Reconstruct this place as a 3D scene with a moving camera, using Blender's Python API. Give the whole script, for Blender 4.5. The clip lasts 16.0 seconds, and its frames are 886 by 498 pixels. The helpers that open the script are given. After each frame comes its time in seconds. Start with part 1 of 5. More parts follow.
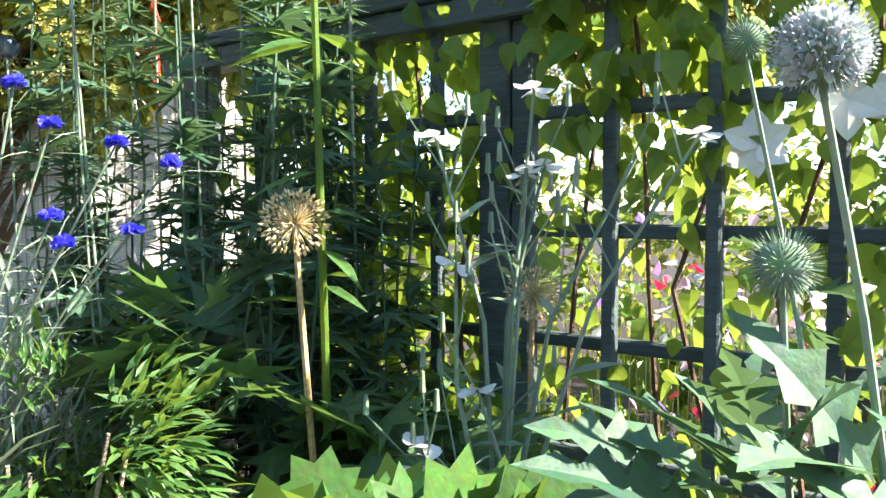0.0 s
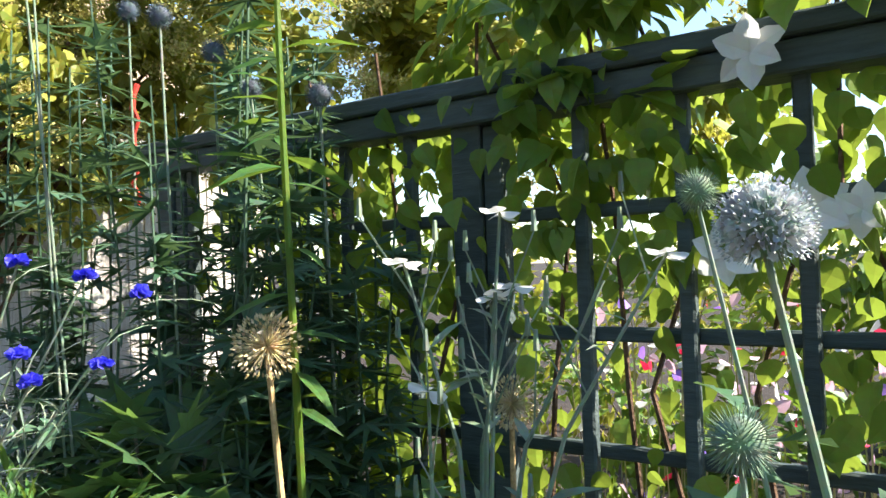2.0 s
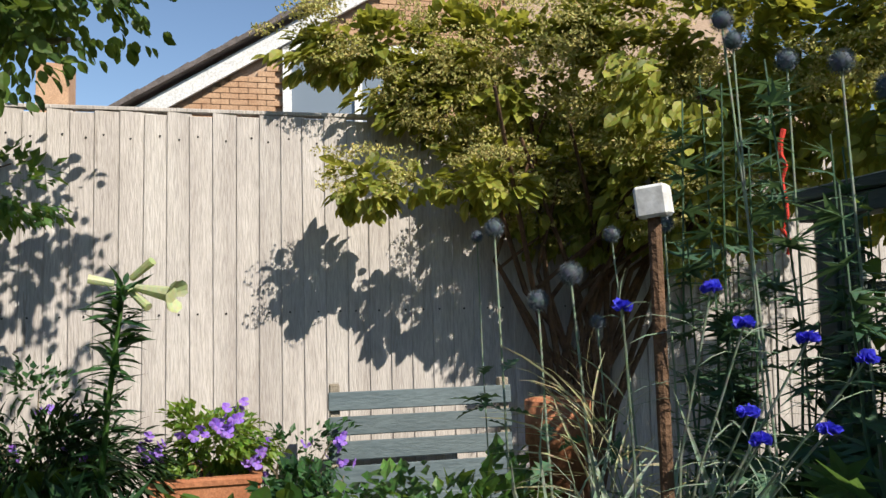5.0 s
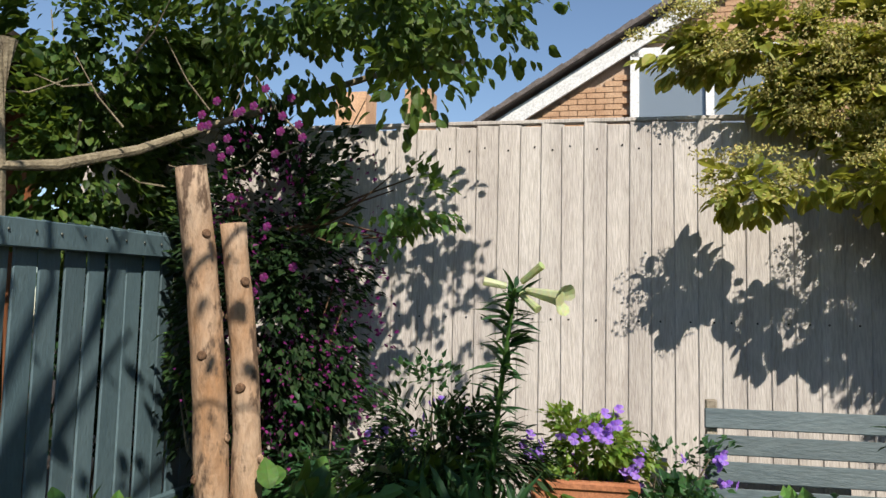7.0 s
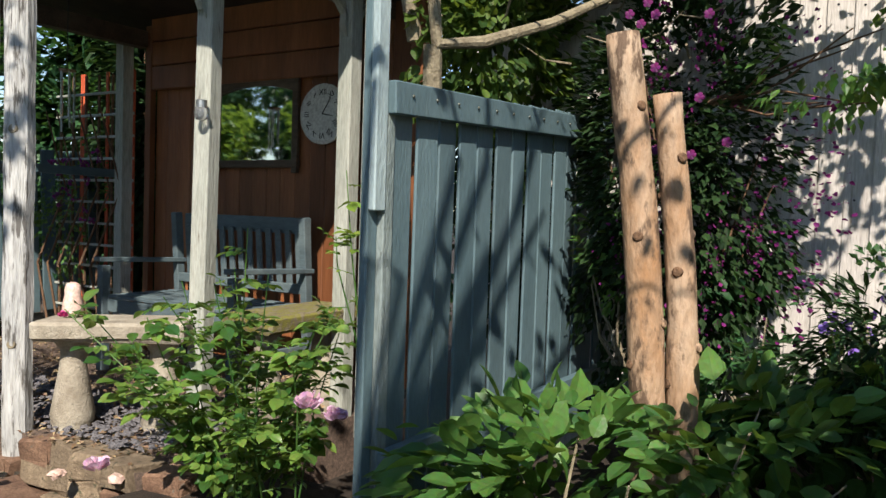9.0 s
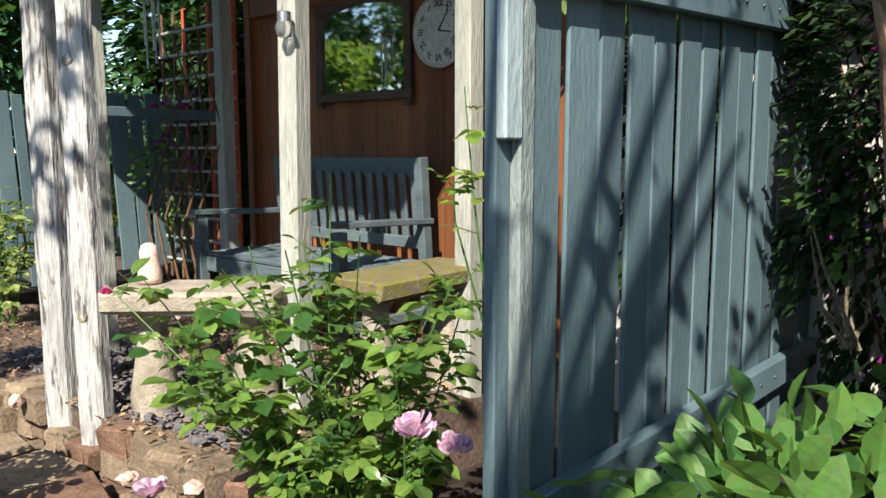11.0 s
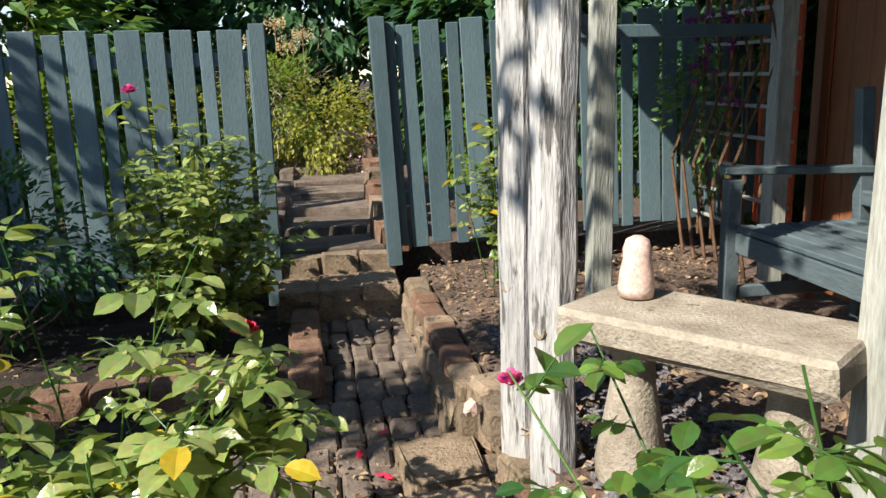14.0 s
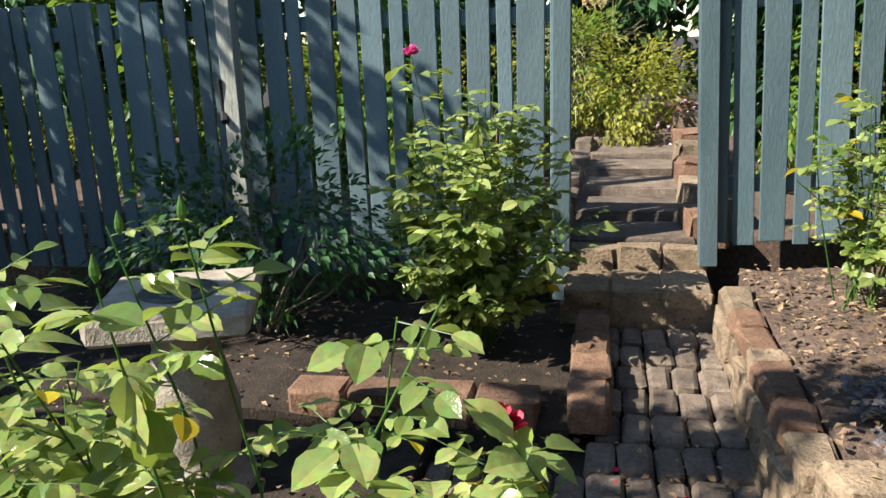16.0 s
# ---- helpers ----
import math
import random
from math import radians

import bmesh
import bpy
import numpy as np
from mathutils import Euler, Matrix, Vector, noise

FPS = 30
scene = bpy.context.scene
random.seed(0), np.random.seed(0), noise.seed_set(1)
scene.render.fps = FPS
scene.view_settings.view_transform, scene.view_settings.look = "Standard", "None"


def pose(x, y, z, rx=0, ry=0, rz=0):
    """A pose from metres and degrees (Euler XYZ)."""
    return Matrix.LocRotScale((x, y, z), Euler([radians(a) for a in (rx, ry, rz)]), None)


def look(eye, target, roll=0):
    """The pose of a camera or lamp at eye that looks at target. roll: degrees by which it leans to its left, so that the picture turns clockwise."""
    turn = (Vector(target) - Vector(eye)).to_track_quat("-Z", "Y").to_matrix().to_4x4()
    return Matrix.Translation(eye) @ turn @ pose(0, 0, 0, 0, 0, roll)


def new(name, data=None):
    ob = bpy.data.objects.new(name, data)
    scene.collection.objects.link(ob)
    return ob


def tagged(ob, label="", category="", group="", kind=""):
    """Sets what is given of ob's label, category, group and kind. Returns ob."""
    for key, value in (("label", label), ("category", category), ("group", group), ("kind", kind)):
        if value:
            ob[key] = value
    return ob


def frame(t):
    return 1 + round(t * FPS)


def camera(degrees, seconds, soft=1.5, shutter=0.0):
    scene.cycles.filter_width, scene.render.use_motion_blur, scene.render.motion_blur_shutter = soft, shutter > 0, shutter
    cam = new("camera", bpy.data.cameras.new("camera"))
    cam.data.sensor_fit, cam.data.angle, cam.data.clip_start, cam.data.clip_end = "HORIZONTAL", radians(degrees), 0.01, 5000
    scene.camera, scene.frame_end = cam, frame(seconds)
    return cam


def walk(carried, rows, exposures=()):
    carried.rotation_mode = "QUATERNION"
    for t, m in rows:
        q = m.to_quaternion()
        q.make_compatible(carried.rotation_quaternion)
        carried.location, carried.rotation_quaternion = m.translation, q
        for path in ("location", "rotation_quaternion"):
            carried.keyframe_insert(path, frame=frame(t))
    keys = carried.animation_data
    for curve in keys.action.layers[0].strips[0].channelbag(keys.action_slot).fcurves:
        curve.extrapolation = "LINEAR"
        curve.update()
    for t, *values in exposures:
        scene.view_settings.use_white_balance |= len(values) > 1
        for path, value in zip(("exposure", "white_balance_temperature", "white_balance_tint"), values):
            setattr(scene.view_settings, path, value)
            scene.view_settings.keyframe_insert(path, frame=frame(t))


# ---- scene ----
cam = camera(59.1, 16.0)
METRES, EYE, TILT, LEAN, TURN = 4.0, 1.35, -3.0, 0.0, 37.0
ROWS = [
    (0.0, 0.0, 0.0, 0.0, 0.0, 0.0, -0.0),
    (0.5, 0.0116, 0.0017, 0.006, -4.45, 1.32, 0.02),
    (1.0, 0.0157, -0.0004, 0.0129, -6.12, 1.1, 0.8),
    (1.5, 0.0136, -0.0004, 0.0212, -3.18, 3.7, 1.53),
    (2.0, 0.0088, -0.0001, 0.0253, -0.46, 4.08, 2.0),
    (2.5, 0.0058, 0.0029, 0.0256, 1.86, 4.32, 2.2),
    (3.0, -0.0026, 0.0022, 0.0282, 8.89, 4.7, 2.18),
    (3.5, -0.0123, -0.0027, 0.0343, 15.01, 5.18, 2.44),
    (4.0, -0.0196, -0.0081, 0.0377, 25.9, 6.31, 1.45),
    (4.5, -0.0285, -0.0145, 0.0382, 34.11, 6.69, 0.36),
    (7.0, -0.0711, -0.051, 0.033, 64.14, 6.66, -4.08),
    (7.5, -0.0883, -0.0721, 0.0288, 70.88, 5.6, -4.81),
    (8.0, -0.1144, -0.1087, 0.0209, 75.38, 3.03, -5.36),
    (8.5, -0.1385, -0.1444, 0.0126, 80.66, 0.77, -4.8),
    (9.0, -0.1609, -0.1608, 0.0057, 85.28, -2.41, -4.93),
    (11.5, -0.4249, -0.1674, 0.0003, 95.82, -8.01, -3.23),
    (12.0, -0.4741, -0.1805, 0.0043, 98.27, -9.32, -4.15),
    (12.5, -0.5241, -0.1994, 0.0036, 106.17, -10.6, -3.97),
    (13.0, -0.5813, -0.2066, 0.0084, 114.42, -11.76, -3.82),
    (13.5, -0.6291, -0.2284, 0.0046, 124.93, -13.27, -2.46),
    (14.0, -0.6678, -0.2695, 0.0077, 133.11, -14.57, -0.66),
    (14.5, -0.7027, -0.3058, 0.0064, 145.03, -15.38, -0.2),
    (15.0, -0.7272, -0.3349, 0.0056, 151.23, -16.34, 0.74),
    (15.5, -0.746, -0.3792, 0.0036, 153.4, -17.15, 1.37),
    (16.0, -0.7661, -0.4123, 0.001, 154.4, -17.5, 0.79),
]
walk(cam, [(t, pose(0, 0, EYE, TILT, LEAN, TURN) @ pose(METRES * x, METRES * y, METRES * z, 90 + pitch, roll, yaw)) for t, x, y, z, yaw, pitch, roll in ROWS],
     [(0.0, 2.6), (0.7, 2.55), (1.5, 2.15), (2.5, 1.9), (3.5, 1.5), (4.5, 0.65), (7.0, 0.5), (9.0, 0.85), (11.5, 1.25), (12.5, 1.15), (13.5, 1.05), (14.5, 1.1), (15.2, 1.12), (16.0, 1.42)])

# ---- world, sun ----
SUN_DIR = Vector((0.86, 0.52, 0.90)).normalized()
world = bpy.data.worlds.new("world")
world.use_nodes = True
scene.world = world
sky = world.node_tree.nodes.new("ShaderNodeTexSky")
sky.sky_type, sky.sun_disc = "NISHITA", False
sky.ozone_density, sky.dust_density = 2.0, 0.1
sky.sun_elevation = math.asin(SUN_DIR.z)
sky.sun_rotation = math.atan2(SUN_DIR.x, SUN_DIR.y)
bg = world.node_tree.nodes["Background"]
bg.inputs["Strength"].default_value = 0.095
world.node_tree.links.new(sky.outputs["Color"], bg.inputs["Color"])
sun = new("sun", bpy.data.lights.new("sun", "SUN"))
sun.data.energy, sun.data.angle, sun.data.color = 5.0, radians(0.5), (1.0, 0.93, 0.82)
sun.matrix_world = look((8, 4, 9), Vector((8, 4, 9)) - SUN_DIR)

# ---- materials ----
MATS = {}


def surface(name, dark, light, rough=0.75, scale=6.0, stretch=(1, 1, 1), fine=60.0, bump=0.3, metal=0.0, third=None, third_at=0.62, vary=0.15, spec=0.4, grain=0.75):
    """Two tones by a broad noise, a fine grain over them, patches of a third tone, and a little change from object to object."""
    m = bpy.data.materials.new(name)
    m.use_nodes = True
    nt = m.node_tree
    b = nt.nodes["Principled BSDF"]
    geo = nt.nodes.new("ShaderNodeNewGeometry")
    mp = nt.nodes.new("ShaderNodeMapping")
    mp.inputs["Scale"].default_value = stretch
    nt.links.new(geo.outputs["Position"], mp.inputs["Vector"])

    def nz(s, detail=5.0):
        n = nt.nodes.new("ShaderNodeTexNoise")
        n.inputs["Scale"].default_value, n.inputs["Detail"].default_value, n.inputs["Roughness"].default_value = s, detail, 0.65
        nt.links.new(mp.outputs["Vector"], n.inputs["Vector"])
        return n.outputs["Fac"]

    def ramp(fac, lo, hi, c0, c1):
        r = nt.nodes.new("ShaderNodeValToRGB")
        r.color_ramp.elements[0].position, r.color_ramp.elements[1].position = lo, hi
        r.color_ramp.elements[0].color, r.color_ramp.elements[1].color = (*c0, 1), (*c1, 1)
        nt.links.new(fac, r.inputs["Fac"])
        return r.outputs["Color"]

    def mix(kind, fac, a, c):
        x = nt.nodes.new("ShaderNodeMix")
        x.data_type, x.blend_type = "RGBA", kind
        if isinstance(fac, float):
            x.inputs[0].default_value = fac
        else:
            nt.links.new(fac, x.inputs[0])
        nt.links.new(a, x.inputs[6])
        nt.links.new(c, x.inputs[7])
        return x.outputs[2]

    col = ramp(nz(scale), 0.32, 0.68, dark, light)
    f = nz(fine, 3.0)
    col = mix("MULTIPLY", grain, col, ramp(f, 0.3, 0.62, (0.5, 0.48, 0.46), (1, 1, 1)))
    if third:
        mask = ramp(nz(scale * 2.3), third_at, third_at + 0.07, (0, 0, 0), (1, 1, 1))
        col = mix("MIX", mask, col, ramp(f, 0.3, 0.7, tuple(v * 0.7 for v in third), third))
    info = nt.nodes.new("ShaderNodeObjectInfo")
    col = mix("MULTIPLY", 1.0, col, ramp(info.outputs["Random"], 0.0, 1.0, (1 - vary,) * 3, (1.0, 1.0, 1.0)))
    nt.links.new(col, b.inputs["Base Color"])
    b.inputs["Roughness"].default_value, b.inputs["Metallic"].default_value = rough, metal
    b.inputs["Specular IOR Level"].default_value = spec
    bp = nt.nodes.new("ShaderNodeBump")
    bp.inputs["Strength"].default_value, bp.inputs["Distance"].default_value = bump, 0.01
    nt.links.new(f, bp.inputs["Height"])
    nt.links.new(bp.outputs["Normal"], b.inputs["Normal"])
    MATS[name] = m
    return m


def leafy(name, dark, light, thin=0.45, rough=0.45, glow=(0.35, 0.5, 0.05), spec=0.35):
    """A thin leaf: colour changes from leaf to leaf, and light passes through."""
    m = bpy.data.materials.new(name)
    m.use_nodes = True
    nt = m.node_tree
    b = nt.nodes["Principled BSDF"]
    geo = nt.nodes.new("ShaderNodeNewGeometry")
    r = nt.nodes.new("ShaderNodeValToRGB")
    r.color_ramp.elements[0].color, r.color_ramp.elements[1].color = (*dark, 1), (*light, 1)
    nt.links.new(geo.outputs["Random Per Island"], r.inputs["Fac"])
    n = nt.nodes.new("ShaderNodeTexNoise")
    n.inputs["Scale"].default_value = 65.0
    n.inputs["Detail"].default_value = 4.0
    nt.links.new(geo.outputs["Position"], n.inputs["Vector"])
    x = nt.nodes.new("ShaderNodeMix")
    x.data_type, x.blend_type = "RGBA", "OVERLAY"
    x.inputs[0].default_value = 0.5
    nt.links.new(r.outputs["Color"], x.inputs[6])
    nt.links.new(n.outputs["Color"], x.inputs[7])
    nt.links.new(x.outputs[2], b.inputs["Base Color"])
    b.inputs["Roughness"].default_value = rough
    b.inputs["Specular IOR Level"].default_value = spec
    bp = nt.nodes.new("ShaderNodeBump")
    bp.inputs["Strength"].default_value, bp.inputs["Distance"].default_value = 0.5, 0.004
    nt.links.new(n.outputs["Fac"], bp.inputs["Height"])
    nt.links.new(bp.outputs["Normal"], b.inputs["Normal"])
    tr = nt.nodes.new("ShaderNodeBsdfTranslucent")
    g = nt.nodes.new("ShaderNodeMix")
    g.data_type, g.blend_type = "RGBA", "MIX"
    g.inputs[0].default_value = 0.55
    nt.links.new(r.outputs["Color"], g.inputs[6])
    g.inputs[7].default_value = (*glow, 1)
    nt.links.new(g.outputs[2], tr.inputs["Color"])
    ms = nt.nodes.new("ShaderNodeMixShader")
    ms.inputs[0].default_value = thin
    nt.links.new(b.outputs[0], ms.inputs[1])
    nt.links.new(tr.outputs[0], ms.inputs[2])
    nt.links.new(ms.outputs[0], nt.nodes["Material Output"].inputs["Surface"])
    MATS[name] = m
    return m


GRAIN = (1, 1, 0.06)
SLATE_BLUE = surface("blue_grey_paint", (0.078, 0.128, 0.148), (0.125, 0.185, 0.205), 0.55, 3, (1, 1, 0.3), 90, 0.3, third=(0.15, 0.18, 0.17), third_at=0.72, vary=0.3, grain=0.35)
GREY_BLUE = surface("grey_blue_rough_paint", (0.14, 0.18, 0.18), (0.24, 0.28, 0.27), 0.7, 12, (1, 1, 0.3), 60, 0.8, third=(0.11, 0.12, 0.11), third_at=0.66, vary=0.1, grain=0.5)
PALE_BLUE = surface("worn_pale_blue_paint", (0.24, 0.31, 0.33), (0.38, 0.46, 0.47), 0.6, 6, (1, 1, 0.3), 90, 0.4, third=(0.14, 0.16, 0.16), third_at=0.68, vary=0.1, grain=0.4)
TRELLIS_PAINT = surface("dark_trellis_paint", (0.045, 0.068, 0.07), (0.095, 0.125, 0.12), 0.65, 7, (0.15, 1, 1), 80, 0.5, third=(0.16, 0.17, 0.15), third_at=0.7, vary=0.25, grain=0.6)
PALE_WOOD = surface("weathered_pale_boards", (0.45, 0.405, 0.375), (0.63, 0.585, 0.545), 0.85, 7, (1, 1, 0.12), 110, 0.6, third=(0.34, 0.29, 0.25), third_at=0.66, vary=0.14, grain=0.55)
FLAKED = surface("flaked_white_paint", (0.36, 0.36, 0.36), (0.56, 0.55, 0.53), 0.8, 14, (1, 1, 0.14), 60, 1.0, third=(0.13, 0.12, 0.11), third_at=0.535, vary=0.08, grain=0.7)
GREY_POST = surface("grey_green_paint", (0.26, 0.275, 0.24), (0.43, 0.43, 0.38), 0.75, 10, (1, 1, 0.15), 90, 0.6, third=(0.18, 0.16, 0.13), third_at=0.62, vary=0.1, grain=0.6)
RUST_WOOD = surface("red_brown_boards", (0.17, 0.058, 0.022), (0.33, 0.125, 0.05), 0.5, 4, (1, 1, 0.12), 70, 0.3, third=(0.10, 0.035, 0.018), third_at=0.7, vary=0.4, grain=0.45)
BARK = surface("peeling_log", (0.33, 0.17, 0.075), (0.46, 0.34, 0.24), 0.8, 5, (1, 1, 0.4), 45, 0.8, third=(0.13, 0.08, 0.05), third_at=0.53, grain=0.6)
STEM_BARK = surface("grey_bark", (0.15, 0.12, 0.08), (0.32, 0.27, 0.18), 0.9, 14, (1, 1, 1), 70, 0.8)
VINE_BARK = surface("brown_vine_bark", (0.08, 0.045, 0.025), (0.2, 0.11, 0.06), 0.9, 14, (1, 1, 1), 70, 0.8)
STONE = surface("cast_stone", (0.24, 0.20, 0.15), (0.44, 0.39, 0.31), 0.9, 9, (1, 1, 1), 90, 0.7, third=(0.14, 0.13, 0.09), third_at=0.64, grain=0.4)
MOSSY = surface("mossy_stone", (0.15, 0.12, 0.08), (0.30, 0.25, 0.17), 0.95, 14, (1, 1, 1), 120, 1.0, third=(0.23, 0.21, 0.04), third_at=0.46)
SANDSTONE = surface("sandstone_walling", (0.20, 0.145, 0.095), (0.40, 0.30, 0.20), 0.9, 9, (1, 1, 1), 70, 0.9, third=(0.09, 0.085, 0.05), third_at=0.58, vary=0.45)
BRICK = surface("worn_brick", (0.14, 0.075, 0.048), (0.28, 0.165, 0.105), 0.9, 10, (1, 1, 1), 80, 0.6, third=(0.16, 0.14, 0.11), third_at=0.62, vary=0.4)
SETT = surface("path_sett", (0.13, 0.10, 0.08), (0.28, 0.22, 0.17), 0.85, 10, (1, 1, 1), 70, 0.7, vary=0.45)
# Soil colour lowered to include the shade that lies on the beds.
SOIL = surface("soil_darkened_for_shade", (0.014, 0.010, 0.007), (0.05, 0.034, 0.023), 0.95, 12, (1, 1, 1), 80, 1.0)
MULCH = surface("bark_mulch", (0.05, 0.035, 0.03), (0.22, 0.15, 0.11), 0.9, 40, (1, 1, 1), 120, 1.0)
SLATE_CHIP = surface("slate_chippings", (0.08, 0.075, 0.085), (0.26, 0.24, 0.25), 0.7, 40, (1, 1, 1), 120, 0.8)
TERRACOTTA = surface("terracotta", (0.34, 0.12, 0.05), (0.52, 0.22, 0.11), 0.8, 8, (1, 1, 1), 80, 0.3, third=(0.5, 0.38, 0.3), third_at=0.7)
PINK_CLAY = surface("pale_pink_clay", (0.62, 0.40, 0.33), (0.78, 0.58, 0.50), 0.7, 12, (1, 1, 1), 80, 0.2)
# Almost black: shade under the arbour roof is part of this colour.
ROOF_SHADE = surface("shaded_roof_underside", (0.02, 0.014, 0.010), (0.05, 0.035, 0.025), 0.9, 6, GRAIN, 60, 0.4)
BENCH_BLUE = surface("bench_blue_paint", (0.075, 0.105, 0.12), (0.14, 0.18, 0.19), 0.5, 6, (1, 0.2, 1), 90, 0.3, third=(0.2, 0.21, 0.2), third_at=0.7, vary=0.2, grain=0.45)
WHITE = surface("white_paint", (0.72, 0.72, 0.72), (0.82, 0.82, 0.80), 0.5, 6, (1, 1, 1), 40, 0.1)
DIAL = surface("clock_face", (0.55, 0.55, 0.52), (0.72, 0.72, 0.68), 0.6, 9, (1, 1, 1), 60, 0.1)
BLACK = surface("black_iron", (0.012, 0.012, 0.013), (0.03, 0.03, 0.03), 0.55, 9, (1, 1, 1), 60, 0.2)
BRONZE = surface("tarnished_bronze", (0.05, 0.05, 0.04), (0.12, 0.13, 0.11), 0.5, 14, (1, 1, 1), 80, 0.2, metal=0.6)
STEEL = surface("steel", (0.45, 0.45, 0.45), (0.6, 0.6, 0.6), 0.35, 14, (1, 1, 1), 80, 0.1, metal=0.9)
RED_CORD = surface("red_cord", (0.5, 0.02, 0.01), (0.75, 0.05, 0.02), 0.7, 30, (1, 1, 1), 200, 0.5)
ORANGE_CLOTH = surface("orange_red_boards", (0.42, 0.06, 0.02), (0.65, 0.13, 0.05), 0.8, 8, (1, 1, 0.2), 90, 0.3)
HOUSE_BRICK = surface("house_brick", (0.56, 0.32, 0.18), (0.74, 0.48, 0.30), 0.85, 3, (1, 1, 1), 40, 0.3, vary=0.35)
MORTAR = surface("mortar", (0.48, 0.34, 0.24), (0.58, 0.43, 0.32), 0.95, 20, (1, 1, 1), 80, 0.3)
DARK_FRAME = surface("dark_frame_wood", (0.05, 0.032, 0.02), (0.13, 0.09, 0.06), 0.6, 6, (1, 0.2, 1), 80, 0.4)
ROOF_TILE = surface("roof_tile", (0.08, 0.07, 0.065), (0.18, 0.15, 0.14), 0.85, 6, (1, 1, 1), 50, 0.4)
STRAW = surface("dried_stalk", (0.50, 0.30, 0.12), (0.66, 0.45, 0.22), 0.7, 30, (1, 1, 1), 120, 0.2)

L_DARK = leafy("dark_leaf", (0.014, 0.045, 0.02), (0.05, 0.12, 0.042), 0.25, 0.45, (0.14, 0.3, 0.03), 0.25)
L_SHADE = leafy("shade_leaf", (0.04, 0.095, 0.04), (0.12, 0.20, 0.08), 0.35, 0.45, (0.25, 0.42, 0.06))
# Near-black tone: the shade inside dense foliage is put into the leaf colour.
L_DEEP_SHADE = leafy("deep_shade_leaf", (0.008, 0.02, 0.008), (0.03, 0.06, 0.02), 0.2, 0.6, (0.07, 0.12, 0.02), 0.12)
L_MID = leafy("mid_leaf", (0.025, 0.08, 0.02), (0.10, 0.20, 0.045), 0.35)
L_CANOPY = leafy("canopy_leaf", (0.014, 0.04, 0.012), (0.10, 0.16, 0.03), 0.4, 0.5, (0.25, 0.34, 0.03), 0.25)
L_FRESH = leafy("fresh_leaf", (0.06, 0.14, 0.02), (0.19, 0.28, 0.045), 0.42, 0.4, (0.43, 0.52, 0.06))
# Rose leaf made paler than the glossy one, sun and sheen in its colour.
L_ROSE_LIT = leafy("sunlit_rose_leaf", (0.09, 0.15, 0.035), (0.34, 0.39, 0.13), 0.38, 0.25, (0.42, 0.52, 0.06), 0.5)
L_GLOSSY = leafy("glossy_rose_leaf", (0.022, 0.075, 0.018), (0.16, 0.25, 0.05), 0.36, 0.28, (0.38, 0.52, 0.06), 0.5)
L_YELLOW = leafy("yellowed_leaf", (0.45, 0.30, 0.02), (0.62, 0.5, 0.04), 0.45, 0.5, (0.7, 0.55, 0.03))
L_OLIVE = leafy("olive_leaf", (0.12, 0.155, 0.022), (0.40, 0.40, 0.08), 0.45, 0.5, (0.55, 0.52, 0.06))
L_GREY = leafy("grey_felted_leaf", (0.17, 0.23, 0.16), (0.32, 0.38, 0.28), 0.25, 0.8, (0.3, 0.4, 0.2))
L_TEAL = leafy("blue_green_leaf", (0.035, 0.09, 0.05), (0.10, 0.175, 0.10), 0.25, 0.55, (0.2, 0.32, 0.09))
L_STRAW = leafy("dry_grass", (0.3, 0.28, 0.14), (0.5, 0.48, 0.28), 0.3, 0.8, (0.5, 0.45, 0.2))
P_WHITE = leafy("white_petal", (0.74, 0.74, 0.72), (0.84, 0.84, 0.82), 0.35, 0.6, (0.85, 0.85, 0.8))
P_BLUE = leafy("blue_petal", (0.04, 0.04, 0.55), (0.10, 0.10, 0.80), 0.3, 0.6, (0.1, 0.1, 0.8))
P_VIOLET = leafy("violet_petal", (0.20, 0.08, 0.50), (0.40, 0.24, 0.72), 0.35, 0.6, (0.4, 0.2, 0.8))
P_PURPLE = leafy("purple_petal", (0.07, 0.006, 0.06), (0.21, 0.02, 0.15), 0.3, 0.6, (0.25, 0.02, 0.18))
P_PINK = leafy("pink_petal", (0.60, 0.36, 0.50), (0.78, 0.58, 0.68), 0.35, 0.6, (0.8, 0.5, 0.6))
P_MAGENTA = leafy("magenta_petal", (0.55, 0.05, 0.22), (0.75, 0.14, 0.36), 0.3, 0.6, (0.8, 0.1, 0.35))
P_RED = leafy("crimson_petal", (0.45, 0.01, 0.04), (0.70, 0.03, 0.09), 0.25, 0.5, (0.8, 0.03, 0.1))
P_CREAM = leafy("cream_green_petal", (0.48, 0.52, 0.26), (0.68, 0.70, 0.45), 0.4, 0.5, (0.7, 0.75, 0.4))
P_THISTLE = leafy("grey_thistle_floret", (0.36, 0.41, 0.40), (0.70, 0.72, 0.74), 0.2, 0.8, (0.6, 0.6, 0.65))
P_THGREEN = leafy("green_thistle_spike", (0.10, 0.17, 0.10), (0.30, 0.40, 0.28), 0.2, 0.8, (0.3, 0.4, 0.25))
P_SLATEB = leafy("blue_thistle_spike", (0.05, 0.07, 0.08), (0.15, 0.18, 0.21), 0.15, 0.8, (0.15, 0.2, 0.3))
P_OLIVE = leafy("olive_seed_head", (0.30, 0.28, 0.08), (0.56, 0.50, 0.19), 0.3, 0.8, (0.55, 0.48, 0.12))
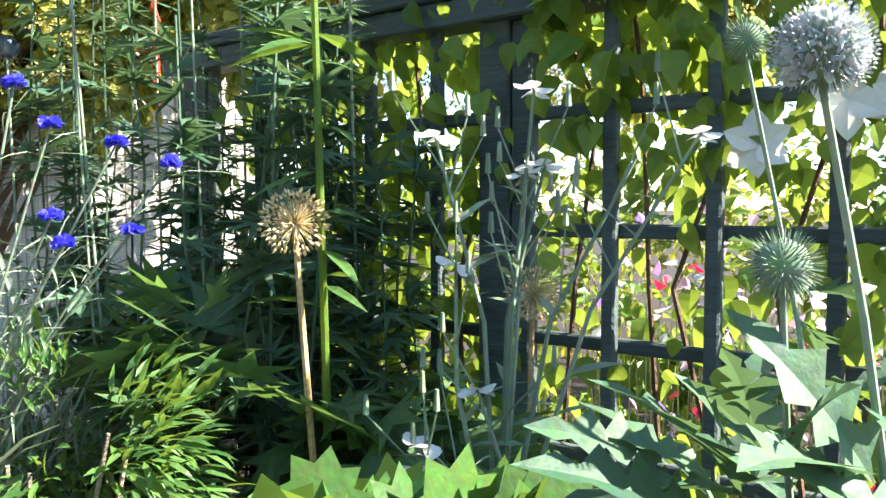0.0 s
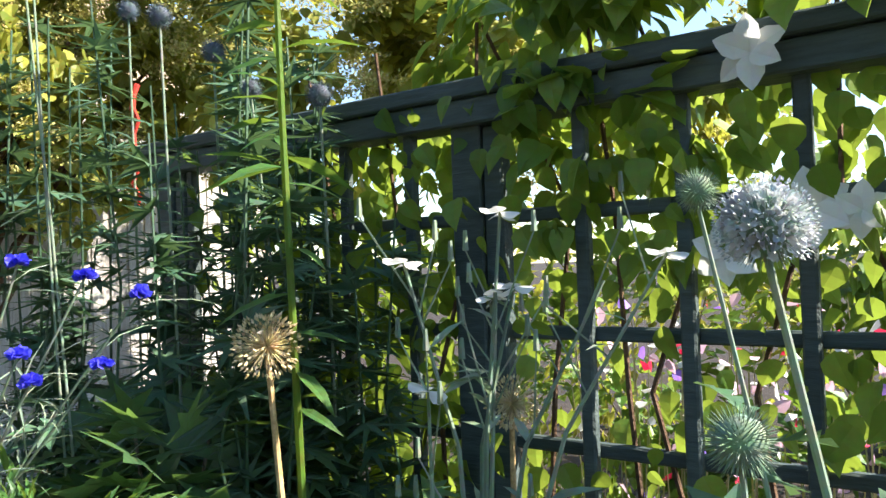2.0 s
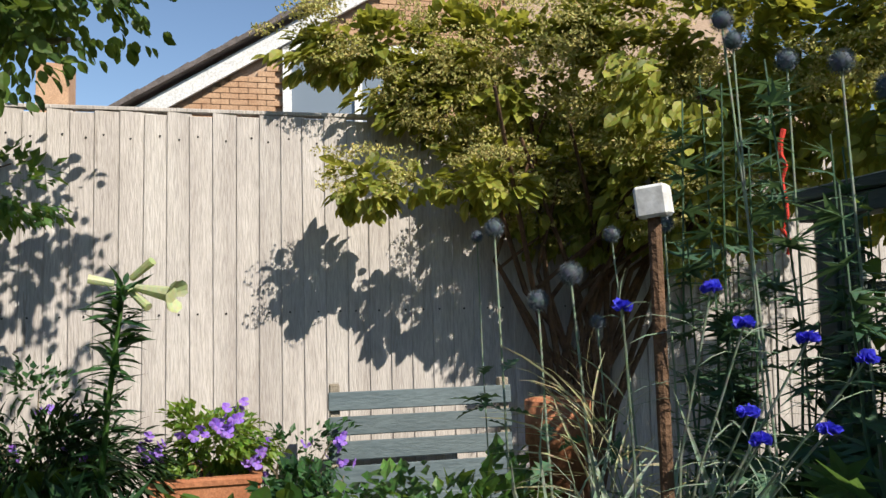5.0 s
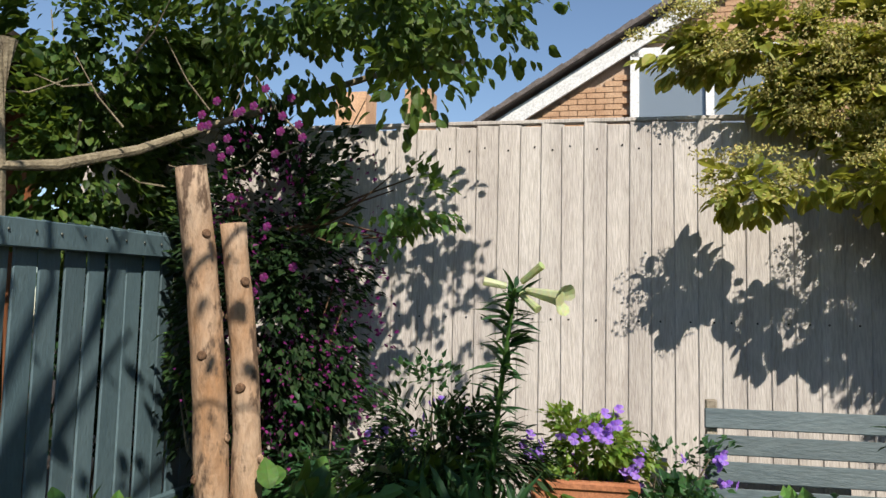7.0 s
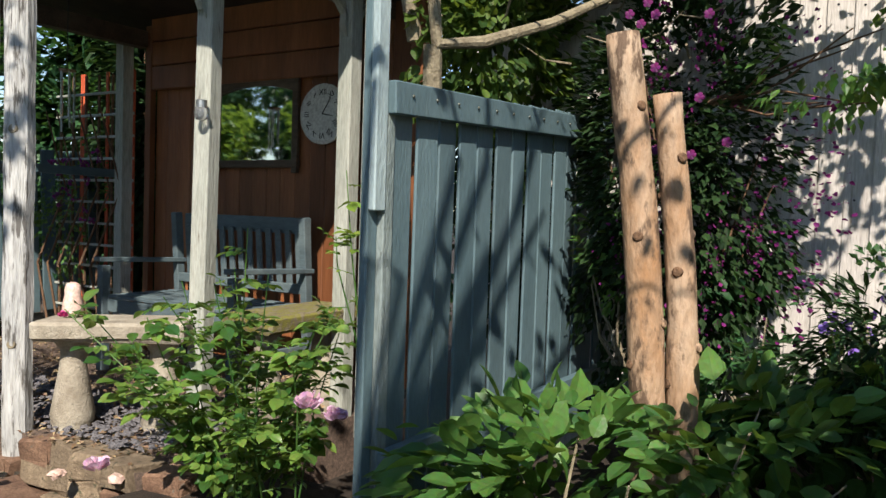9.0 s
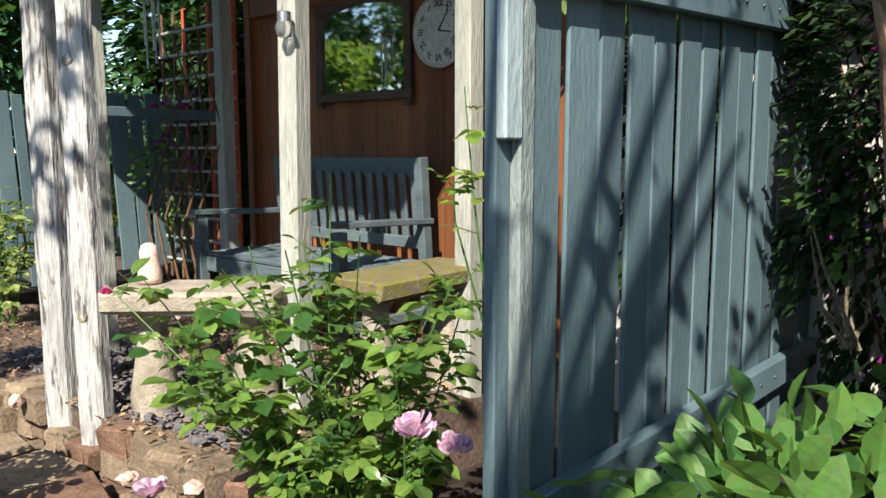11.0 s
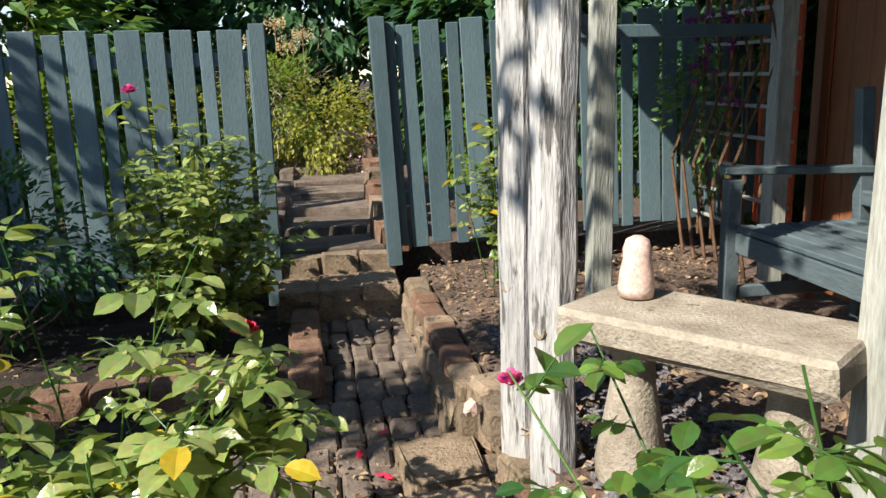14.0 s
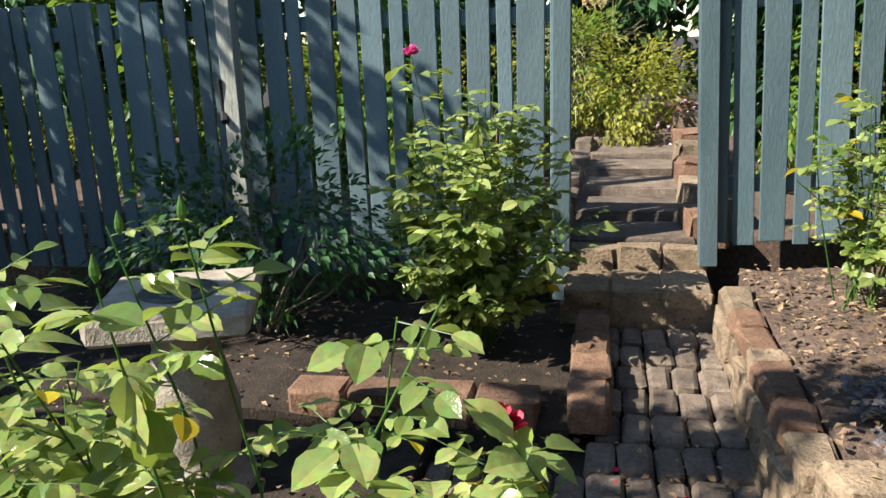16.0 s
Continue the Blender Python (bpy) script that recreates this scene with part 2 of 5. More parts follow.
P_FUZZ = leafy("buff_seed_head", (0.58, 0.45, 0.23), (0.80, 0.67, 0.42), 0.25, 0.8, (0.65, 0.5, 0.22))

mirror_mat = bpy.data.materials.new("mirror_glass")
mirror_mat.use_nodes = True
mb = mirror_mat.node_tree.nodes["Principled BSDF"]
mb.inputs["Base Color"].default_value, mb.inputs["Metallic"].default_value, mb.inputs["Roughness"].default_value = (0.75, 0.76, 0.74, 1), 1.0, 0.03
pane_mat = bpy.data.materials.new("window_glass")
pane_mat.use_nodes = True
pb = pane_mat.node_tree.nodes["Principled BSDF"]
pb.inputs["Base Color"].default_value, pb.inputs["Roughness"].default_value, pb.inputs["Specular IOR Level"].default_value = (0.16, 0.19, 0.22, 1), 0.08, 0.9
ball_mat = bpy.data.materials.new("clear_glass")
ball_mat.use_nodes = True
gb = ball_mat.node_tree.nodes["Principled BSDF"]
gb.inputs["Transmission Weight"].default_value, gb.inputs["Roughness"].default_value = 0.9, 0.05

# ---- mesh helpers ----
RNG = np.random.default_rng(7)


class Geo:
    """Gathers vertices and faces for one mesh."""

    def __init__(self):
        self.v, self.f, self.n = [], [], 0

    def add(self, verts, faces):
        verts = np.asarray(verts, float).reshape(-1, 3)
        self.v.append(verts)
        self.f.extend([tuple(i + self.n for i in f) for f in faces])
        self.n += len(verts)
        return self

    def tube(self, pts, r0, r1=None, sides=6, wobble=0.0):
        pts = np.asarray(pts, float)
        r1 = r0 if r1 is None else r1
        k = len(pts)
        rad = np.linspace(r0, r1, k) * (1 + wobble * RNG.uniform(-1, 1, k))
        tan = np.gradient(pts, axis=0)
        tan /= np.linalg.norm(tan, axis=1)[:, None] + 1e-9
        ref = np.array((0.31, 0.95, 0.05)) if abs(tan[:, 2]).mean() > 0.6 else np.array((0.05, 0.1, 1.0))
        a = np.cross(tan, ref)
        a /= np.linalg.norm(a, axis=1)[:, None] + 1e-9
        b = np.cross(tan, a)
        ang = np.linspace(0, 2 * np.pi, sides, endpoint=False)
        ring = pts[:, None] + rad[:, None, None] * (np.cos(ang)[None, :, None] * a[:, None] + np.sin(ang)[None, :, None] * b[:, None])
        faces = [(i * sides + j, i * sides + (j + 1) % sides, (i + 1) * sides + (j + 1) % sides, (i + 1) * sides + j) for i in range(k - 1) for j in range(sides)]
        faces += [tuple(range(sides))[::-1], tuple((k - 1) * sides + j for j in range(sides))]
        return self.add(ring, faces)

    def lathe(self, profile, centre=(0, 0, 0), sides=20):
        ang = np.linspace(0, 2 * np.pi, sides, endpoint=False)
        ring = np.array([[(r * np.cos(a), r * np.sin(a), z) for a in ang] for r, z in profile]) + np.array(centre)
        k = len(profile)
        faces = [(i * sides + j, i * sides + (j + 1) % sides, (i + 1) * sides + (j + 1) % sides, (i + 1) * sides + j) for i in range(k - 1) for j in range(sides)]
        faces += [tuple(range(sides))[::-1], tuple((k - 1) * sides + j for j in range(sides))]
        return self.add(ring, faces)

    def leaves(self, shape, pos, ahead, up, size):
        verts, faces = shape
        tv = np.array(verts, float)
        pos, ahead, up = (np.asarray(a, float).reshape(-1, 3) for a in (pos, ahead, up))
        n = len(pos)
        if n == 0:
            return self
        size = np.broadcast_to(np.asarray(size, float), (n,))
        x = ahead / (np.linalg.norm(ahead, axis=1)[:, None] + 1e-9)
        y = np.cross(up, x)
        y /= np.linalg.norm(y, axis=1)[:, None] + 1e-9
        z = np.cross(x, y)
        all_v = pos[:, None] + size[:, None, None] * (tv[None, :, 0, None] * x[:, None] + tv[None, :, 1, None] * y[:, None] + tv[None, :, 2, None] * z[:, None])
        k = len(tv)
        self.v.append(all_v.reshape(-1, 3))
        for i in range(n):
            o = self.n + i * k
            self.f.extend([tuple(o + j for j in f) for f in faces])
        self.n += n * k
        return self

    def mesh(self, name, smooth=False):
        me = bpy.data.meshes.new(name)
        me.from_pydata(np.concatenate(self.v).tolist() if self.v else [], [], self.f)
        if smooth:
            me.polygons.foreach_set("use_smooth", [True] * len(me.polygons))
        me.update()
        return me


def outline_leaf(pairs, fold=0.12, droop=0.18):
    """A leaf from (along, half width) pairs: folded on its midrib, tip drooping."""
    verts, faces = [(0, 0, 0)], []
    for a, w in pairs:
        d = -droop * a * a
        verts += [(a, w, d + fold * w), (a, 0, d), (a, -w, d + fold * w)]
    verts.append((1, 0, -droop))
    faces += [(0, 2, 1), (0, 3, 2)]
    for i in range(len(pairs) - 1):
        o = 1 + 3 * i
        faces += [(o, o + 1, o + 4, o + 3), (o + 1, o + 2, o + 5, o + 4)]
    o, t = 1 + 3 * (len(pairs) - 1), len(verts) - 1
    faces += [(o, o + 1, t), (o + 1, o + 2, t)]
    return verts, faces


def palmate(lobes=5, depth=0.5, spread=2.2):
    """A leaf cut into pointed lobes round its stalk."""
    verts, faces = [(0, 0, 0)], []
    n = 2 * lobes + 1
    for i in range(n):
        a = -spread + 2 * spread * i / (n - 1)
        r = (0.55 + 0.45 * math.cos(a * 0.6)) * (1.0 if i % 2 else depth)
        verts.append((0.15 + r * math.cos(a) * 0.85, r * math.sin(a) * 0.85, -0.15 * r * r + 0.05 * (i % 2)))
    faces = [(0, i, i + 1) for i in range(1, n)]
    return verts, faces


OVATE = outline_leaf([(0.1, 0.17), (0.34, 0.34), (0.64, 0.32), (0.87, 0.15)], 0.25)
ROSE_LEAF = outline_leaf([(0.07, 0.13), (0.2, 0.25), (0.27, 0.255), (0.4, 0.33), (0.47, 0.325), (0.6, 0.335), (0.68, 0.29), (0.8, 0.22), (0.87, 0.13)], 0.28, 0.22)
OVATE2 = outline_leaf([(0.4, 0.3)], 0.3)
HEART = outline_leaf([(0.03, 0.18), (0.16, 0.35), (0.4, 0.37), (0.68, 0.23), (0.88, 0.08)], 0.2, 0.3)
LANCE = outline_leaf([(0.3, 0.10), (0.65, 0.08)], 0.2, 0.3)
GRASS = outline_leaf([(0.35, 0.016), (0.7, 0.013)], 0.4, 0.5)
PALM = palmate(5, 0.38)
CUT_LEAF = palmate(5, 0.22, 1.9)
PALM3 = palmate(7, 0.7, 2.5)
THISTLE_LEAF = outline_leaf([(0.12, 0.05), (0.22, 0.2), (0.3, 0.06), (0.42, 0.24), (0.5, 0.07), (0.62, 0.2), (0.72, 0.06), (0.82, 0.1)], 0.3, 0.3)
PETAL = outline_leaf([(0.35, 0.26), (0.75, 0.36)], -0.3, -0.1)
WIDE_PETAL = outline_leaf([(0.3, 0.3), (0.65, 0.46), (0.9, 0.34)], -0.25, 0.12)
SPIKE = ([(0, 0.05, 0), (0, -0.05, 0.03), (0, 0, -0.05), (1, 0, 0)], [(0, 1, 3), (1, 2, 3), (2, 0, 3)])
KNOB = ([(0, 0.025, 0), (0, -0.02, 0.02), (0, 0, -0.025), (0.8, 0, 0), (0.87, 0.06, 0), (0.87, -0.03, 0.05), (0.87, -0.03, -0.05), (1, 0, 0)], [(0, 1, 3), (1, 2, 3), (2, 0, 3), (3, 5, 4), (3, 6, 5), (3, 4, 6), (4, 5, 7), (5, 6, 7), (6, 4, 7)])


def unit(n):
    d = RNG.normal(size=(n, 3))
    return d / np.linalg.norm(d, axis=1)[:, None]


def cloud(centre, radii, n, clumps=14, tight=0.33, hollow=0.3):
    """Places for leaves: gathered in clumps inside an egg, so that its edge is uneven and has gaps. Gives places and the ways out."""
    c = unit(clumps) * (hollow + (1 - hollow) * RNG.random(clumps) ** 0.5)[:, None]
    p = c[RNG.integers(0, clumps, n)] + unit(n) * (RNG.random(n) ** 0.5 * tight)[:, None]
    return np.array(centre) + p * np.array(radii), p + 0.4 * unit(n)


def part(name, geo, material, parent, label="", smooth=False):
    ob = new(name, geo if isinstance(geo, bpy.types.Mesh) else geo.mesh(name, smooth))
    ob.data.materials.clear()
    ob.data.materials.append(material)
    ob.parent = parent
    if label:
        ob["label"] = label
    return ob


def thing(name, label, category, group="", kind="", at=(0, 0, 0)):
    ob = tagged(new(name), label, category, group, kind)
    ob.empty_display_size = 0.1
    ob.matrix_basis = pose(*at)
    return ob


BOXES = {}


def box_mesh(size, bevel=0.004):
    key = (*[round(s, 3) for s in size], bevel)
    if key not in BOXES:
        bm = bmesh.new()
        bmesh.ops.create_cube(bm, size=1)
        bmesh.ops.scale(bm, vec=size, verts=bm.verts)
        if bevel:
            bmesh.ops.bevel(bm, geom=bm.edges[:], offset=min(bevel, min(size) * 0.4), segments=1, affect="EDGES")
        me = bpy.data.meshes.new("box")
        bm.to_mesh(me)
        bm.free()
        BOXES[key] = me
    return BOXES[key]


def block(name, size, at, material, parent, rot=(0, 0, 0), bevel=0.004, label=""):
    key = (material.name, *[round(s, 3) for s in size], bevel)
    if key not in BOXES:
        me = box_mesh(size, bevel).copy()
        me.materials.append(material)
        BOXES[key] = me
    ob = new(name, BOXES[key])
    ob.parent = parent
    ob.matrix_basis = pose(*at, *rot)
    if label:
        ob["label"] = label
    return ob


def rough_block(name, size, at, material, parent, seed=0, rot=(0, 0, 0), jitter=0.12):
    """A worn stone: a chamfered block with its corners pushed about."""
    key = ("rough", material.name, *[round(s, 2) for s in size], seed % 4)
    if key not in BOXES:
        me = box_mesh(size, 0.016).copy()
        rr = np.random.default_rng(seed % 4 + 11)
        for v in me.vertices:
            v.co += Vector(rr.uniform(-1, 1, 3) * min(size) * jitter)
        me.materials.append(material)
        BOXES[key] = me
    ob = new(name, BOXES[key])
    ob.parent = parent
    ob.matrix_basis = pose(*at, *rot)
    return ob

# ---- ground ----
g = Geo()
g.add([(-400, -400, -0.03), (400, -400, -0.03), (400, 400, -0.03), (-400, 400, -0.03)], [(0, 1, 2, 3)])
tagged(part("ground", g, SOIL, None), "bare garden soil under the plants, darkened for shade", "ground", kind="structure")


def mound(name, x0, x1, y0, y1, z, material, label, edge=0.05, bumps=0.03, base=-0.05, nx=24, ny=24):
    xs, ys = np.linspace(x0, x1, nx), np.linspace(y0, y1, ny)
    v = [(x, y, z + bumps * noise.noise((x * 4, y * 4, z))) for x in xs for y in ys]
    f = [(i * ny + j, (i + 1) * ny + j, (i + 1) * ny + j + 1, i * ny + j + 1) for i in range(nx - 1) for j in range(ny - 1)]
    geo = Geo().add(v, f)
    rim = [i * ny for i in range(nx)] + [(nx - 1) * ny + j for j in range(1, ny)] + [i * ny + ny - 1 for i in range(nx - 2, -1, -1)] + [j for j in range(ny - 2, 0, -1)]
    low = [(v[i][0], v[i][1], base) for i in rim]
    k = len(rim)
    geo.add([v[i] for i in rim] + low, [(i, k + i, k + (i + 1) % k, (i + 1) % k) for i in range(k)])
    return tagged(part(name, geo, material, None), label, "flower bed", kind="structure")


mound("flower_bed_back", -4.1, -1.6, -2.2, 1.6, 0.42, SOIL, "raised soil bed below the pale fence, darkened for shade")
mound("flower_bed_trellis", -1.6, 0.9, 0.35, 1.7, 0.3, SOIL, "raised soil bed along the trellis")
mound("terrace", -4.4, -2.12, -7.1, -3.55, 0.3, MULCH, "terrace floor strewn with bark and dry leaves", nx=40, ny=50, bumps=0.04)
mound("rose_bed", -2.6, -1.75, -3.55, -2.35, 0.25, SOIL, "small soil bed with a rose bush")
mound("rose_bed_sundial", -0.85, 2.6, -5.7, -3.9, 0.06, SOIL, "soil bed round the sundial", nx=30, ny=30)
mound("rose_bed_fence", -1.34, 2.6, -7.05, -5.74, 0.08, SOIL, "soil bed along the blue fence", nx=30, ny=14)
mound("upper_garden", -9, 5, -16, -7.5, 0.34, MULCH, "higher garden ground beyond the gate", nx=20, ny=20)
mound("far_garden", -3.6, 6, 1.75, 9, 0.2, SOIL, "garden ground behind the trellis", nx=20, ny=20)

# ---- pale board fence ----
fence = thing("board_fence", "tall weathered pale featheredge board fence", "fence", kind="structure")
n = 0
for i in range(62):
    y = -3.1 + 0.106 * i
    dz = 0.012 * math.sin(i * 2.7)
    block("board", (0.02, 0.113, 2.3), (-3.94, y, 1.33 + dz), PALE_WOOD, fence, (0.25 * math.sin(i * 1.3), 0, 4.2), 0.003)
    for z in (2.36 + 0.01 * math.sin(i * 3.1), 1.52):
        block("nail", (0.006, 0.009, 0.009), (-3.928, y + 0.02 * math.sin(i * 1.7), z), BLACK, fence, bevel=0.002)
for z in (0.7, 1.5, 2.25):
    block("rail", (0.05, 6.6, 0.09), (-4.0, 0.15, z), PALE_WOOD, fence)
block("capping", (0.05, 6.6, 0.02), (-3.95, 0.15, 2.495), PALE_WOOD, fence, bevel=0.003)

# ---- trellis fence ----
trellis = thing("trellis_fence", "dark blue-grey square trellis fence with a heavy top beam", "trellis", kind="structure")
block("top_beam", (3.3, 0.09, 0.055), (-0.4, 1.40, 1.765), TRELLIS_PAINT, trellis)
block("capping", (3.3, 0.12, 0.036), (-0.4, 1.40, 1.8115), TRELLIS_PAINT, trellis)
block("bottom_rail", (3.2, 0.05, 0.09), (-0.4, 1.42, 0.42), TRELLIS_PAINT, trellis)
for x in (-1.98, -0.91, 1.0):
    block("post", (0.075, 0.075, 1.6), (x, 1.42, 0.94), TRELLIS_PAINT, trellis)
    block("post_batten", (0.045, 0.04, 1.35), (x + 0.062, 1.41, 1.06), TRELLIS_PAINT, trellis)
for i in range(14):
    x = -1.87 + 0.2 * i
    if abs(x + 0.91) > 0.12:
        block("upright", (0.028, 0.025, 1.3), (x + (0.02 if x > -0.9 else 0), 1.40, 1.1), TRELLIS_PAINT, trellis)
for z in (0.63, 0.85, 1.08, 1.305, 1.545):
    block("cross_rail", (3.2, 0.022, 0.028), (-0.4, 1.425, z), TRELLIS_PAINT, trellis)

# ---- blue board fence by the arbour ----
bluef = thing("low_board_fence", "blue-grey painted board fence with gaps and a capping rail", "fence", kind="structure")
block("end_post", (0.05, 0.05, 1.5), (-2.05, -2.335, 1.0), GREY_BLUE, bluef)
block("tall_post", (0.05, 0.03, 3.0), (-1.998, -2.345, 1.5), SLATE_BLUE, bluef)
block("hanging_post_facing", (0.056, 0.026, 1.75), (-1.997, -2.316, 2.28), PALE_BLUE, bluef)
for i in range(14):
    x = -2.13 - 0.134 * i
    block("board", ((0.114, 0.122, 0.106, 0.118)[i % 4], 0.012, 1.5), (x, -2.33 + 0.006 * (i % 2), 1.05 + 0.008 * i), SLATE_BLUE, bluef, (0, 0.4 * math.sin(i * 5), 0))
block("capping_rail", (1.9, 0.035, 0.1), (-2.98, -2.298, 1.79), SLATE_BLUE, bluef, (0, 2.6, 0))
block("lower_rail", (1.9, 0.04, 0.1), (-2.98, -2.298, 0.62), SLATE_BLUE, bluef)
for i in range(14):
    for z in (1.76 + 0.0058 * i, 0.62):
        bolt = part("bolt", Geo().lathe([(0.0, 0.006), (0.005, 0.003), (0.0065, 0)][::-1], sides=8), BRONZE, bluef)
        bolt.matrix_basis = pose(-2.12 - 0.134 * i, -2.278, z, -90, 0, 0)

# ---- gate fence ----


def gate_fence(name, x0, x1, y, z0, z1, label, posts):
    f = thing(name, label, "fence", "fences beside the gate", "structure")
    x, k = x0, 0
    while x < x1:
        w = (0.10, 0.14, 0.075, 0.12)[k % 4]
        block("board", (w, 0.018, z1 - z0), (x + w / 2, y + 0.004 * (k % 2), (z0 + z1) / 2 + 0.012 * math.sin(k * 3)), SLATE_BLUE, f, (0, 0.5 * math.sin(k * 4), 0))
        x += w + (0.03, 0.018, 0.04)[k % 3]
        k += 1
    for z in (z0 + 0.3, z1 - 0.16):
        block("rail", (x1 - x0, 0.05, 0.08), ((x0 + x1) / 2, y - 0.04, z), SLATE_BLUE, f)
    for px, h in posts:
        block("post", (0.09, 0.09, h), (px, y + 0.03, z0 + h / 2 - 0.1), SLATE_BLUE, f)
    return f


gate_fence("gate_fence_east", -1.28, 3.0, -7.2, 0.2, 1.72, "blue-grey board fence with uneven gaps, overgrown by roses", [(-1.24, 1.65)])
wf = gate_fence("gate_fence_west", -4.4, -2.03, -7.2, 0.4, 1.74, "blue-grey board fence beside the arbour", [(-1.97, 1.48)])
wf.matrix_basis = pose(-2.0, 0, 0.4, 0, 2.2, 0) @ pose(2.0, 0, -0.4)
lamp_post = thing("painted_post", "pale blue-grey post standing at the fence", "post")
block("post", (0.085, 0.085, 3.1), (0.47, -7.05, 1.6), GREY_POST, lamp_post)
latch = part("latch", Geo().tube([(0.52, -7.02, 1.12), (0.52, -7.0, 1.3)], 0.012).tube([(0.52, -7.02, 1.12), (0.50, -6.98, 1.08)], 0.02), BLACK, lamp_post, "black iron latch")
side_fence = gate_fence("side_fence", 0.0, 5.2, 0.0, 0.1, 1.75, "blue-grey board fence closing the rose garden", [])
side_fence.matrix_basis = pose(2.25, -7.2, 0, 0, 0, 82)

# ---- steps and far path ----
steps = thing("garden_steps", "two worn sandstone steps through the gate", "steps", kind="structure")
for i in range(3):
    rough_block("tread", (0.24, 0.36, 0.09), (-1.38 - 0.235 * i, -6.98, 0.225), SANDSTONE, steps, i)
    rough_block("riser_brick", (0.235, 0.12, 0.16), (-1.4 - 0.235 * i, -7.22, 0.30), SANDSTONE, steps, i + 1)
block("riser", (0.74, 0.05, 0.22), (-1.62, -6.84, 0.08), SANDSTONE, steps)
uppath = thing("upper_path", "mossy brick path climbing in low steps between edging stones", "path", kind="structure")
for k in range(7):
    y = -7.5 - 0.42 * k
    rough_block("path_slab", (0.68, 0.4, 0.1), (-1.6 - 0.02 * k, y, 0.36 + 0.055 * k), SETT, uppath, k, jitter=0.1)
    rough_block("edging_block", (0.22, 0.34, 0.2), (-1.98 - 0.02 * k, y, 0.44 + 0.058 * k), SANDSTONE if k % 2 else BRICK, uppath, k)
    rough_block("edging_block", (0.12, 0.34, 0.14), (-1.22 - 0.02 * k, y, 0.42 + 0.05 * k), SETT, uppath, k + 2)

# ---- retaining walls ----
wall = thing("retaining_wall", "low dry-laid sandstone retaining wall beside the path", "wall", kind="structure")
k = 0
for row, z in enumerate((0.05, 0.17)):
    y = -6.8 + 0.05 * row
    while y < -5.2:
        ln = (0.2, 0.14, 0.26, 0.17)[k % 4]
        rough_block("stone", (0.2, ln - 0.012, 0.125), (-2.06 + 0.015 * math.sin(k * 2.1), y + ln / 2, z), SANDSTONE, wall, k, (0, 0, 3 * math.sin(k)))
        y += ln
        k += 1
y = -6.75
while y < -5.15:
    ln = (0.24, 0.12, 0.3, 0.2)[k % 4]
    rough_block("cap_stone", (0.13, ln - 0.012, 0.09), (-2.04, y + ln / 2, 0.275), BRICK if k % 3 else SANDSTONE, wall, k, (0, 0, 4 * math.sin(k)))
    y += ln
    k += 1
wall2 = thing("terrace_wall", "crooked low stone edge of the arbour terrace", "wall", kind="structure")
k = 0
for row, z in enumerate((0.05, 0.17, 0.275)):
    for i in range(9):
        a = i / 8.6
        x, y = -2.14 - 0.08 * a, -5.1 + 1.75 * a
        if row == 2 and i in (2, 3):
            continue
        rough_block("stone", (0.21, 0.19, 0.115), (x + 0.03 * math.sin(k * 1.7), y, z), SANDSTONE if k % 4 else BRICK, wall2, k, (0, 0, 8 * math.sin(k * 3)))
        k += 1
    for i in range(4):
        rough_block("stone", (0.2, 0.17, 0.115), (-2.25 - 0.2 * i, -5.12 + 0.02 * math.sin(k), z), SANDSTONE, wall2, k)
        k += 1
for i, (x, y, z, s) in enumerate([(-1.88, -4.95, 0.06, 0.32), (-1.86, -4.5, 0.07, 0.34), (-1.82, -4.08, 0.09, 0.36), (-1.88, -3.62, 0.12, 0.3), (-1.9, -3.2, 0.12, 0.28)]):
    rough_block("front_stone", (0.3, s, 0.2), (x, y, z), SANDSTONE if i != 2 else BRICK, wall2, i, (0, 0, 9 * math.sin(i * 2)))
kerb = thing("brick_kerb", "brick kerb round the sundial bed", "kerb", kind="structure")
for k in range(5):
    rough_block("brick", (0.16, 0.235, 0.13), (-1.41, -5.87 - 0.245 * k, 0.115), BRICK, kerb, k, jitter=0.06)
    if k:
        rough_block("brick", (0.235, 0.16, 0.13), (-1.36 + 0.245 * k, -5.82, 0.115), BRICK, kerb, k, jitter=0.06)

# ---- arbour ----
arbour = thing("garden_arbour", "open timber arbour with red-brown boards, roof coloured dark for shade and pale posts", "arbour", kind="structure")
for i in range(19):
    block("wall_board", (0.022, 0.125, 2.3), (-3.93 - 0.003 * (i % 2), -5.78 + 0.127 * i, 1.5), RUST_WOOD, arbour, bevel=0.006)
for i in range(3):
    block("gable_board", (0.03, 1.95, 0.17), (-3.88, -4.87, 2.32 + 0.176 * i), RUST_WOOD, arbour, bevel=0.006)
block("side_wall", (0.03, 0.03, 2.4), (-3.9, -3.92, 1.5), RUST_WOOD, arbour)
block("back_batten", (0.05, 0.06, 2.4), (-3.88, -5.86, 1.5), RUST_WOOD, arbour)
# Roof and beams get dark colours that stand in for the shade up here.
block("roof_slope", (2.6, 3.4, 0.05), (-3.1, -4.85, 2.88), ROOF_SHADE, arbour, (0, -8, 0))
block("roof_beam", (0.09, 2.2, 0.12), (-2.28, -4.6, 2.6), DARK_FRAME, arbour, (0, 0, 20))
block("roof_beam", (1.7, 0.09, 0.12), (-3.1, -3.72, 2.6), DARK_FRAME, arbour)
block("roof_beam", (1.7, 0.09, 0.12), (-3.0, -5.9, 2.6), DARK_FRAME, arbour)


